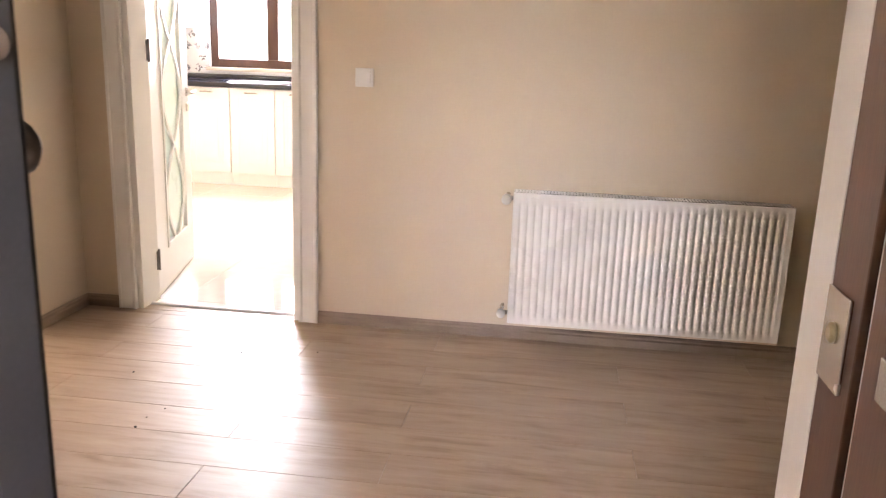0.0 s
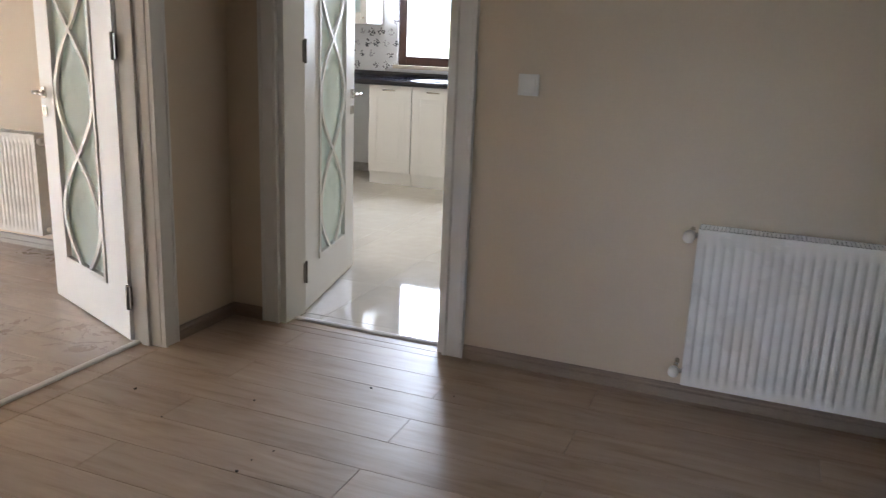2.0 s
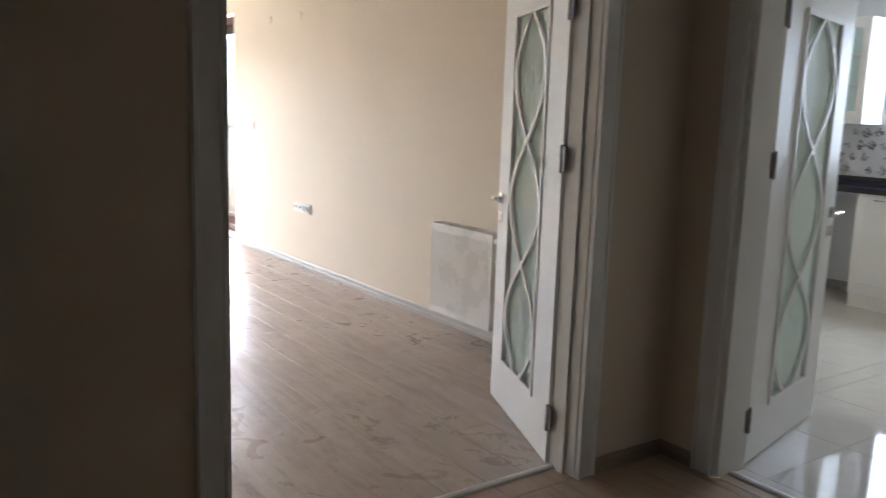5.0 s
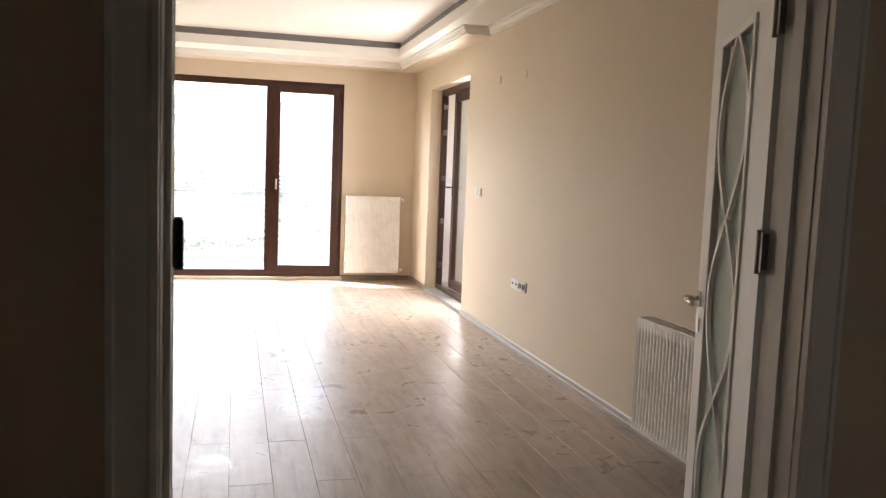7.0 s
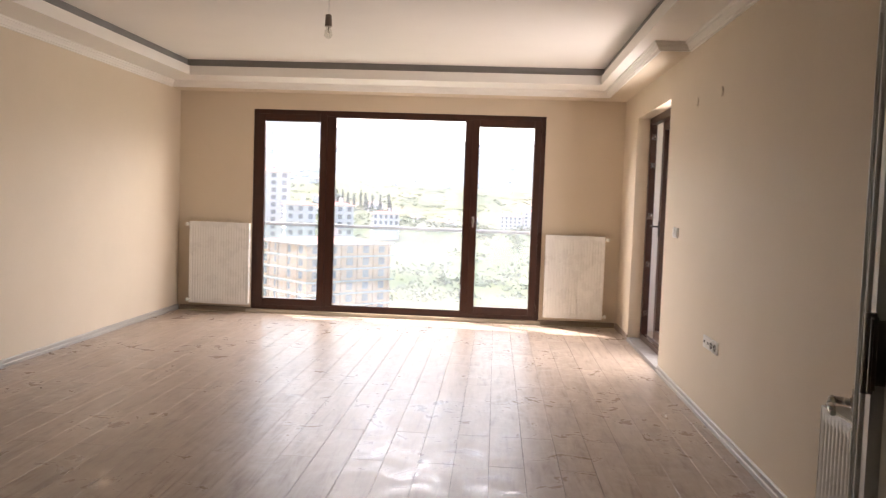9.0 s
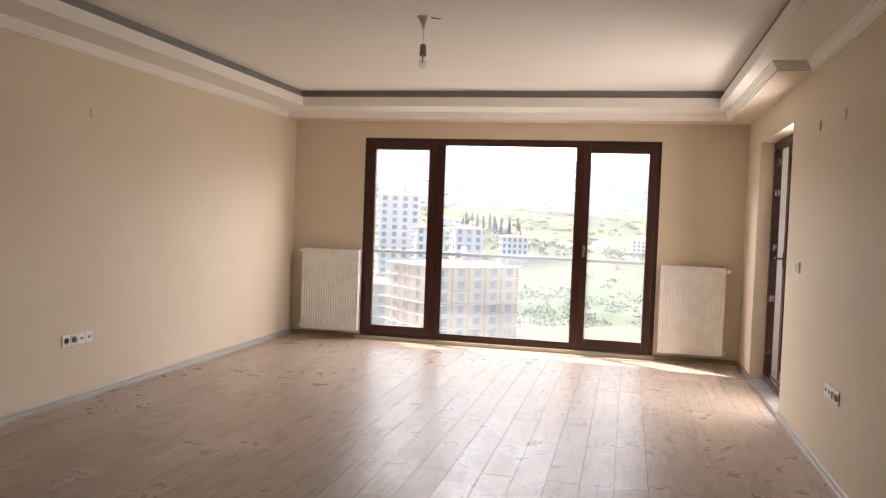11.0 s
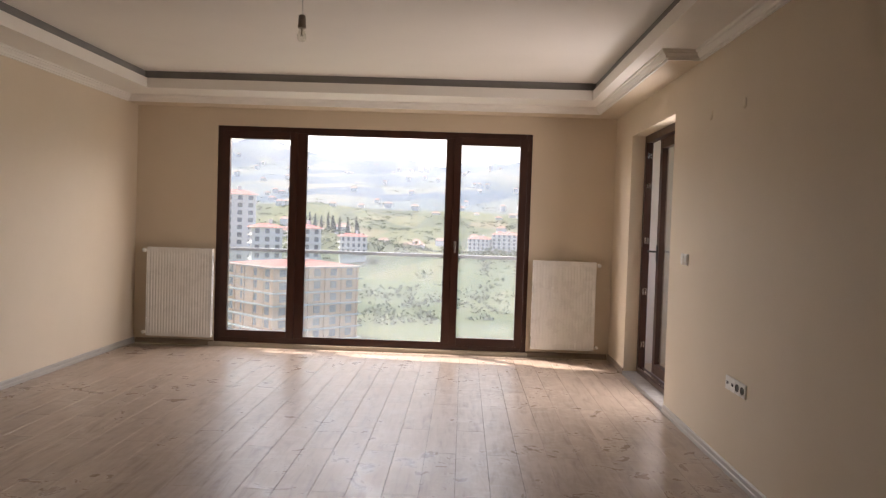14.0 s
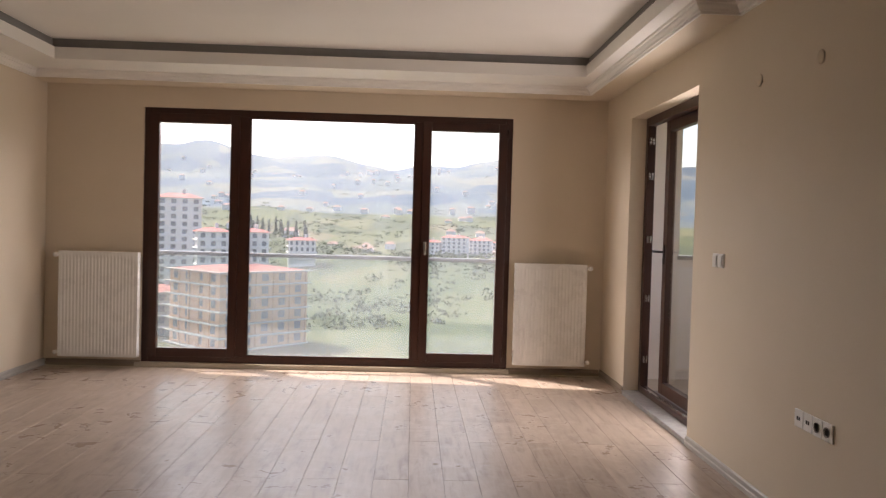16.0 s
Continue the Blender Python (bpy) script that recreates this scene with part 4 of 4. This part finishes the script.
def side_frame(y0, z0, y1, z1, w, x0, x1):
    return boxes((x0, y0, z0, x1, y0 + w, z1), (x0, y1 - w, z0, x1, y1, z1), (x0, y0 + w, z0, x1, y1 - w, z0 + w), (x0, y0 + w, z1 - w, x1, y1 - w, z1), bevel=0.005)


part("window_frame", side_frame(KW0, KZ0, KW1, KZ1, 0.085, KX + 0.03, KX + 0.1), FRAME, kw)
part("mullion", boxes((KX + 0.03, 0.37, KZ0 + 0.085, KX + 0.1, 0.49, KZ1 - 0.085), bevel=0.005), FRAME, kw)
for a, b in ((KW0 + 0.08, 0.375), (0.485, KW1 - 0.08)):
    p = part("pane", boxes((KX + 0.06, a, KZ0 + 0.08, KX + 0.066, b, KZ1 - 0.08)), PANE, kw)
    p.visible_shadow = False
uc = thing("wall_cabinet", (3.63, 1.24, 1.462), "white kitchen wall cabinet with small glazed panes", "wall cabinet")
part("carcass", boxes((0.022, 0.0, 0.0, KX - 3.63, 0.5, 0.86), bevel=0.004), WHITE, uc)
dr = part("door", boxes((0, 0.003, 0.0, 0.02, 0.075, 0.86), (0, 0.42, 0.0, 0.02, 0.497, 0.86), (0, 0.075, 0.0, 0.02, 0.42, 0.1), (0, 0.075, 0.77, 0.02, 0.42, 0.86), (0, 0.075, 0.30, 0.02, 0.42, 0.325), (0, 0.075, 0.535, 0.02, 0.42, 0.56), bevel=0.003), WHITE, uc)
for z0, z1 in ((0.1, 0.3), (0.325, 0.535), (0.56, 0.77)):
    part("pane", boxes((0.008, 0.075, z0, 0.013, 0.42, z1)), FROST, dr, "grey frosted pane")
bm = bmesh.new()
tube(bm, (0, 0.04, 0.05), (-0.02, 0.04, 0.05), 0.008, 10)
part("knob", bm, CHROME, dr)
hb = thing("hob_hood", (3.70, 1.76, 1.50), "white kitchen wall cabinet beside the glazed one", "wall cabinet")
part("carcass", boxes((0.0, 0.0, 0.0, KX - 3.70, 0.5, 0.82), bevel=0.004), WHITE, hb)
# printed flower motifs on the splashback tiles
mot = thing("tile_motifs", (KX, 0, 0), "dark flower motifs printed on the pale splashback tiles", "tile print")
for i in range(6):
    for j in range(6):
        y, z = 1.10 + 0.105 * i + 0.052 * (j % 2), 1.075 + 0.105 * j
        if (y > 1.17 and z > 1.45) or (i + 2 * j) % 7 == 3:
            continue
        bm = bmesh.new()
        size = 0.8 + 0.4 * rc.random()
        for k in range(20):
            u, v = rc.uniform(-1, 1), rc.uniform(-1, 1)
            dy, dz = 0.02 * size * (u + v), 0.02 * size * (u - v)
            lathe(bm, [(size * rc.uniform(0.004, 0.009), 0.0), (0.003, -0.0012)], 6, (-0.0005, y + dy, z + dz), "x")
        part("flower", bm, SPLASHINK if (i + j) % 3 else SPLASHPALE, mot)

# ---- the view ----
LEAFY = surface("olive_scrub", (0.055, 0.078, 0.03), (0.1, 0.122, 0.052), 0.9, 0.02, 0.4, 0.0)


def field_mat(name, scale, cols):
    """Patchwork of meadow, scrub and bare earth."""
    m = bpy.data.materials.new(name)
    m.use_nodes = True
    nt = m.node_tree
    bs = nt.nodes["Principled BSDF"]
    bs.inputs["Roughness"].default_value = 1.0
    v = tex(nt, "ShaderNodeTexVoronoi", scale, stretch=(1, 0.6, 0.5))
    n = tex(nt, "ShaderNodeTexNoise", scale * 6, 8, 0.7)
    mix = nt.nodes.new("ShaderNodeMix")
    mix.data_type = "RGBA"
    mix.inputs["Factor"].default_value = 0.62
    nt.links.new(v.outputs["Color"], mix.inputs["A"])
    nt.links.new(n.outputs["Color"], mix.inputs["B"])
    sep = nt.nodes.new("ShaderNodeSeparateColor")
    nt.links.new(mix.outputs["Result"], sep.inputs[0])
    nt.links.new(ramp(nt, sep.outputs[0], cols), bs.inputs["Base Color"])
    return m


MEADOW = field_mat("hill_meadow", 0.02, [(0.32, (0.025, 0.042, 0.016)), (0.44, (0.055, 0.074, 0.026)), (0.56, (0.09, 0.105, 0.038)), (0.7, (0.13, 0.115, 0.06))])
# distance haze is put into the blue colours of the far hills
HAZYHILL = field_mat("hazy_far_hill", 0.009, [(0.3, (0.03, 0.066, 0.1)), (0.43, (0.055, 0.092, 0.118)), (0.55, (0.085, 0.115, 0.118)), (0.7, (0.15, 0.155, 0.13))])
CYPRESS = surface("cypress_green", (0.02, 0.03, 0.015), (0.045, 0.06, 0.03), 0.9, 0.4, 2, 0.0)
ROOFRED = surface("red_roof_tile", (0.32, 0.075, 0.06), (0.40, 0.12, 0.09), 0.8, 0.5, 3, 0.0)
# roof red of the far houses, dulled in the colour as by distance haze
ROOFFAR = surface("haze_muted_roof_tile", (0.27, 0.16, 0.13), (0.38, 0.25, 0.2), 0.9, 0.1, 2, 0.0)
FACADE = surface("white_facade", (0.6, 0.58, 0.56), (0.7, 0.68, 0.66), 0.8, 0.3, 3, 0.0)
FACADEG = surface("grey_facade", (0.3, 0.28, 0.29), (0.38, 0.36, 0.36), 0.8, 0.3, 3, 0.0)
BRICKY = surface("orange_brick_infill", (0.5, 0.25, 0.14), (0.6, 0.34, 0.2), 0.9, 0.6, 3, 0.0)
CONCRETE = surface("raw_concrete", (0.38, 0.36, 0.34), (0.5, 0.48, 0.45), 0.9, 0.4, 3, 0.0)
DARKWIN = surface("dark_window_pane", (0.1, 0.11, 0.13), (0.17, 0.18, 0.2), 0.2, 1, 5, 0.0)
BARK = surface("bark", (0.06, 0.045, 0.03), (0.1, 0.08, 0.06), 0.9, 2, 20, 0.2)


def height(x, y):
    """The ground: a valley floor, a spur on the right, then hills that climb to a far ridge."""
    d = math.hypot(x, y)
    z = -31 + 6 * noise.noise(Vector((x * 0.006, y * 0.006, 0.3)))
    z += 15 * math.exp(-((x - 70) / 95) ** 2 - ((y - 430) / 170) ** 2) + 7 * math.exp(-((x + 20) / 60) ** 2 - ((y - 420) / 80) ** 2)
    z += 26 * math.exp(-((x + 95) / 60) ** 2 - ((y - 500) / 90) ** 2)
    s = max(0.0, (d - 560) / 2600)
    rise = min(1.0, s) ** 1.15
    z += rise * (285 + 95 * noise.noise(Vector((x * 0.0011 + 3.1, y * 0.0011, 1.7))) + 42 * noise.noise(Vector((x * 0.0042, y * 0.0042, 4.1))))
    z += min(1, s * 3) * 9 * noise.noise(Vector((x * 0.012, y * 0.012, 2.2)))
    if d < 60:
        z -= (60 - d) * 0.1
    return z


verts, faces = [], []
R = [0, 14, 26, 40, 60, 85, 115, 150, 190, 235, 285, 340, 400, 470, 550, 640, 740, 850, 970, 1100, 1250, 1420, 1600, 1800, 2020, 2260, 2520, 2800, 3100, 3450, 3850, 4300]
NA = 200
for i, r in enumerate(R):
    for j in range(NA):
        # fine steps ahead, coarse behind
        u = (j / NA) * 2 - 1
        q = math.pi * (0.12 * u + 0.88 * u ** 3)
        x, y = r * math.sin(q), 8.6 + r * math.cos(q)
        verts.append((x, y, height(x, y) if r > 0 else -33))
for i in range(len(R) - 1):
    for j in range(NA):
        a, b = i * NA + j, i * NA + (j + 1) % NA
        faces.append((a, b, b + NA, a + NA))
me = bpy.data.meshes.new("ground")
me.from_pydata(verts, [], faces)
me.materials.append(MEADOW)
me.materials.append(HAZYHILL)
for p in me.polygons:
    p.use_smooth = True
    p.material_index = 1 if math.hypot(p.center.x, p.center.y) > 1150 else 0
tagged(new("ground", me), "green valley and hills beyond the town", "ground", kind="structure")


def storey_block(name, label, at, turn, w, dep, floors, wall, base_z, storey=3.0, bays=4, roof="hip", raw=False):
    """A block of flats: body, slab lips, windows storey by storey and a roof."""
    hgt = floors * storey
    bz = at[2] - hgt
    h = thing(name, (at[0], at[1], bz), label, "apartment building", "town buildings", turn=turn)
    part("wall", boxes((-w / 2, -dep / 2, base_z - bz, w / 2, dep / 2, hgt)), wall, h)
    bm = bmesh.new()
    lip, thick = (1.1, 0.15) if raw else (0.9, 0.12)
    for k in range(floors + 1):
        box(bm, -w / 2 - lip, -dep / 2 - lip, k * storey - thick, w / 2 + lip, dep / 2 + lip, k * storey + thick)
    part("floor_slabs", bm, CONCRETE if raw else FACADE, h)
    if raw:
        bm = bmesh.new()
        for k in range(bays + 1):
            x = -w / 2 + k * w / bays
            box(bm, x - 0.25, -dep / 2 - 0.3, 0, x + 0.25, -dep / 2, hgt)
        for k in range(bays):
            y = -dep / 2 + k * dep / bays
            box(bm, -w / 2 - 0.3, y - 0.25, 0, -w / 2, y + 0.25, hgt)
        part("columns", bm, BRICKY, h)
    bay, dbay = w / bays, dep / max(2, bays - 1)
    me_w = None
    for k in range(floors):
        z = k * storey + 0.8
        spots = [(-w / 2 + (i + 0.5) * bay, -dep / 2 - 0.03, 0) for i in range(bays)]
        spots += [(-w / 2 - 0.03, -dep / 2 + (i + 0.5) * dbay, 1) for i in range(max(2, bays - 1))]
        for x, y, side in spots:
            if me_w is None:
                bm = boxes((-bay * (0.19 if raw else 0.22), -0.05, 0, bay * (0.19 if raw else 0.22), 0.05, storey - 1.25))
                ob = part("window", bm, DARKWIN, h)
                me_w = ob.data
            else:
                ob = new("window", me_w)
                ob.parent = h
            ob.location = (x, y, z)
            if side:
                ob.rotation_euler = (0, 0, math.pi / 2)
    bm = bmesh.new()
    e = 1.2
    lo = [bm.verts.new(p) for p in ((-w / 2 - e, -dep / 2 - e, hgt), (w / 2 + e, -dep / 2 - e, hgt), (w / 2 + e, dep / 2 + e, hgt), (-w / 2 - e, dep / 2 + e, hgt))]
    k = min(w, dep) * 0.30
    pitch = 0.2 if raw else 0.45
    t = [bm.verts.new(p) for p in ((-w / 2 + k, -0.3, hgt + k * pitch), (w / 2 - k, -0.3, hgt + k * pitch), (w / 2 - k, 0.3, hgt + k * pitch), (-w / 2 + k, 0.3, hgt + k * pitch))]
    bm.faces.new(lo[::-1])
    bm.faces.new(t)
    for i in range(4):
        bm.faces.new((lo[i], lo[(i + 1) % 4], t[(i + 1) % 4], t[i]))
    rf = part("roof", bm, ROOFRED, h)
    part("chimney", boxes((w * 0.1, -0.6, hgt + k * 0.2, w * 0.1 + 1.2, 0.6, hgt + k * 0.45 + 1.6)), FACADE, rf)
    return h


storey_block("apartment_building", "unfinished block of flats with bare slabs and orange brick infill", (-44.6, 201.5, -10.2), 46, 24.5, 22, 8, BRICKY, -60, bays=5, raw=True)
storey_block("apartment_building", "pale tower of flats with a red tiled roof", (-97, 330, 10.5), 20, 17, 15, 12, FACADE, -60, bays=4)
storey_block("apartment_building", "white block of flats with a red tiled roof", (-75.8, 300, -2.2), 20, 11, 11, 8, FACADE, -60, bays=3)
storey_block("apartment_building", "white block of flats with a red tiled roof", (-64.3, 315, -2.2), 24, 11, 11, 8, FACADE, -60, bays=3)
storey_block("apartment_building", "low block half hidden behind the unfinished one", (-68, 215, -17), 20, 12, 12, 7, FACADEG, -60, bays=3)
storey_block("house", "broad house with a bright red roof", (-56.6, 400, -6.5), 12, 13, 10, 3, FACADE, -60, bays=5)
for x, y, z, w, f in ((12, 640, -10, 17, 7), (32, 640, -6, 20, 9), (54, 660, -8, 18, 8), (76, 690, -10, 18, 7)):
    storey_block("apartment_building", "white blocks of flats beyond the green slope", (x, y, z), -12, w, 14, f, FACADE, -60, bays=5)
# many small houses on the hillsides
rh = random.Random(11)
hv, hf, rv, rf_ = [], [], [], []
for i in range(330):
    d = 520 + 2300 * rh.random() ** 1.4
    q = radians(-24 + 40 * rh.random())
    if noise.noise(Vector((d * 0.004, q * 9, 5))) < -0.05:
        continue
    x, y = d * math.sin(q), 8.6 + d * math.cos(q)
    z = height(x, y)
    w, l, h_ = 3 + 2.4 * rh.random(), 4 + 3 * rh.random(), 3.5 + 4 * rh.random() ** 2
    n = len(hv)
    hv += [(x - w, y - l, z - 4), (x + w, y - l, z - 4), (x + w, y + l, z - 4), (x - w, y + l, z - 4), (x - w, y - l, z + h_), (x + w, y - l, z + h_), (x + w, y + l, z + h_), (x - w, y + l, z + h_)]
    hf += [tuple(n + k for k in f) for f in ((0, 1, 5, 4), (1, 2, 6, 5), (2, 3, 7, 6), (3, 0, 4, 7))]
    n = len(rv)
    e = 0.8
    rv += [(x - w - e, y - l - e, z + h_), (x + w + e, y - l - e, z + h_), (x + w + e, y + l + e, z + h_), (x - w - e, y + l + e, z + h_), (x - w * 0.5, y, z + h_ + 2.4), (x + w * 0.5, y, z + h_ + 2.4)]
    rf_ += [tuple(n + k for k in f) for f in ((0, 1, 5, 4), (1, 2, 5), (2, 3, 4, 5), (3, 0, 4))]
for nm, v_, f_, mt, lb in (("far_house_walls", hv, hf, FACADE, "pale walls of scattered houses on far hillsides"), ("far_house_roofs", rv, rf_, ROOFFAR, "red roofs of scattered houses on far hillsides")):
    me = bpy.data.meshes.new(nm)
    me.from_pydata(v_, [], f_)
    me.materials.append(mt)
    tagged(new(nm, me), lb, "houses", kind="stuff")
# scrub and trees: uneven clumps of leaf cards
rt = random.Random(3)


def clump(vs, fs, x, y, z, rx, rz, n, leaf):
    for _ in range(n):
        a, b, c = rt.gauss(0, 0.45), rt.gauss(0, 0.45), rt.gauss(0.5, 0.28)
        p = Vector((x + a * rx, y + b * rx, z + max(0.02, c) * rz))
        u = Vector((rt.uniform(-1, 1), rt.uniform(-1, 1), rt.uniform(-1, 1))).normalized() * leaf
        w = Vector((rt.uniform(-1, 1), rt.uniform(-1, 1), rt.uniform(-1, 1))).normalized() * leaf
        k = len(vs)
        vs += [tuple(p - u), tuple(p + w), tuple(p + u), tuple(p - w * 0.7)]
        fs.append((k, k + 1, k + 2, k + 3))


vs, fs = [], []
for i in range(5200):
    d = 215 + 850 * rt.random() ** 1.2
    q = radians(-24 + 40 * rt.random())
    x, y = d * math.sin(q), 8.6 + d * math.cos(q)
    if rt.random() > 0.45 + 0.9 * noise.noise(Vector((x * 0.015, y * 0.01, 8))):
        continue
    s = 0.8 + 2.6 * rt.random() ** 2
    clump(vs, fs, x, y, height(x, y) - 0.5, s * 1.7, s * 1.15, 30, 0.26 + 0.15 * s)
for i in range(500):
    d = 1000 + 2200 * rt.random()
    q = radians(-24 + 40 * rt.random())
    x, y = d * math.sin(q), 8.6 + d * math.cos(q)
    if noise.noise(Vector((x * 0.004, y * 0.004, 8))) < 0.0:
        continue
    s = 3 + 4 * rt.random()
    clump(vs, fs, x, y, height(x, y) - 1, s * 2.2, s * 0.5, 22, 1.0)
me = bpy.data.meshes.new("hillside_scrub")
me.from_pydata(vs, [], fs)
me.materials.append(LEAFY)
tagged(new("hillside_scrub", me), "scrub and trees scattered over the green hillsides", "vegetation", kind="stuff")
for i in range(16):
    x, y = -100 + 2.3 * i + rt.uniform(-0.8, 0.8), 480 + rt.uniform(-12, 12)
    z = height(x, y)
    hh = 6 + 5 * rt.random()
    tr = thing("cypress_tree", (x, y, z), "tall dark cypress in a row on the hillside", "tree", "row of cypresses")
    part("trunk", tube(bmesh.new(), (0, 0, -1), (0, 0, hh * 0.8), 0.25, 8, 0.06), BARK, tr)
    v2, f2 = [], []
    for k in range(170):
        c = rt.random()
        rr = 1.1 * (1 - c) ** 0.6 * (0.6 + 0.4 * min(1, c * 8)) * math.sqrt(rt.random())
        q = rt.uniform(0, 6.28)
        p = Vector((rr * math.cos(q), rr * math.sin(q), 0.8 + c * hh))
        u = Vector((rt.uniform(-1, 1), rt.uniform(-1, 1), rt.uniform(0.3, 1.6))).normalized() * 0.75
        w = Vector((rt.uniform(-1, 1), rt.uniform(-1, 1), rt.uniform(-0.3, 0.3))).normalized() * 0.4
        m0 = len(v2)
        v2 += [tuple(p - u), tuple(p + w), tuple(p + u), tuple(p - w)]
        f2.append((m0, m0 + 1, m0 + 2, m0 + 3))
    me = bpy.data.meshes.new("crown")
    me.from_pydata(v2, [], f2)
    me.materials.append(CYPRESS)
    ob = new("crown", me)
    ob.parent = tr


# ---- floors, piece by piece ----
def slab_piece(w, l, t=0.008, c=0.0006):
    """A plank or tile with its top edges eased."""
    bm = bmesh.new()
    lo = [bm.verts.new(p) for p in ((0, 0, -t), (w, 0, -t), (w, l, -t), (0, l, -t))]
    mid = [bm.verts.new(p) for p in ((0, 0, -c), (w, 0, -c), (w, l, -c), (0, l, -c))]
    hi = [bm.verts.new(p) for p in ((c, c, 0), (w - c, c, 0), (w - c, l - c, 0), (c, l - c, 0))]
    bm.faces.new(hi)
    for a, b in ((lo, mid), (mid, hi)):
        for i in range(4):
            bm.faces.new((a[i], a[(i + 1) % 4], b[(i + 1) % 4], b[i]))
    bmesh.ops.recalc_face_normals(bm, faces=bm.faces)
    return bm


def lay(parent, name, x0, x1, y0, y1, w, l, origin, start, offset, material, gap=0.0019):
    """Rows of width w along y, butted every l, each second row moved by offset; cut at the edges of the area."""
    meshes = {}
    i0 = math.floor((x0 - origin) / w)
    for i in range(i0, math.ceil((x1 - origin) / w)):
        a, b = max(x0, origin + i * w), min(x1, origin + (i + 1) * w)
        if b - a < 0.012:
            continue
        first = start + (offset if i % 2 else 0.0)
        j = math.floor((y0 - first) / l)
        while first + j * l < y1:
            c, d = max(y0, first + j * l), min(y1, first + (j + 1) * l)
            j += 1
            if d - c < 0.02:
                continue
            key = (round(b - a, 3), round(d - c, 3))
            if key not in meshes:
                bm = slab_piece(b - a - gap, d - c - gap)
                me = bpy.data.meshes.new(name)
                bm.to_mesh(me)
                bm.free()
                me.materials.append(material)
                meshes[key] = me
            ob = new(name, meshes[key])
            ob.parent = parent
            ob.location = (a + gap / 2, c + gap / 2, 0)


fl = setting("floor_living", boxes((XL, TH, -0.15, XR, Y1, -0.007)), SUBFLOOR, "greige oak laminate living room floor with plaster dust", "floor")
lay(fl, "plank", XL + 0.004, XR - 0.004, TH, Y1 - 0.032, 0.195, 1.38, -1.31, 0.55, 0.57, PLANK)
fh = setting("floor_hall", boxes((XE - 0.12, HS, -0.15, XK, TH, -0.007), (XK, KD0, -0.15, -0.19, KD1, -0.007)), SUBFLOOR, "greige oak laminate hall floor with small crumbs", "floor")
lay(fh, "plank", XE - 0.12, XK - 0.002, HS, YH - 0.001, 0.195, 1.38, -1.31, -0.53, 0.57, HALLPLANK)
lay(fh, "plank", LD0, LD1, YH + 0.001, TH - 0.001, 0.195, 1.38, -1.31, -0.53, 0.57, HALLPLANK)
lay(fh, "plank", XK, -0.19, KD0, KD1, 0.195, 1.38, -1.31, -0.53, 0.57, HALLPLANK)
setting("threshold_entrance", boxes((XEO - 0.05, ED0, -0.1, XE - 0.121, ED1, 0.004), bevel=0.003), GREYSTONE, "grey stone entrance threshold", "threshold")
fk = setting("floor_kitchen", boxes((-0.189, KD0, -0.15, XKK, KD1, -0.007), (XKK, KS, -0.15, KX, -0.022, -0.007), (XW, -0.022, -0.15, KX, KN, -0.007)), GROUT, "polished cream porcelain kitchen floor", "floor")
lay(fk, "tile", -0.189, XKK, KD0, KD1, 0.6, 0.6, -0.1, -1.1, 0.0, TILE, 0.002)
lay(fk, "tile", XKK, KX, KS, -0.022, 0.6, 0.6, -0.1, -1.1, 0.0, TILE, 0.002)
lay(fk, "tile", XW, KX, -0.022, KN, 0.6, 0.6, -0.1, -1.1, 0.0, TILE, 0.002)
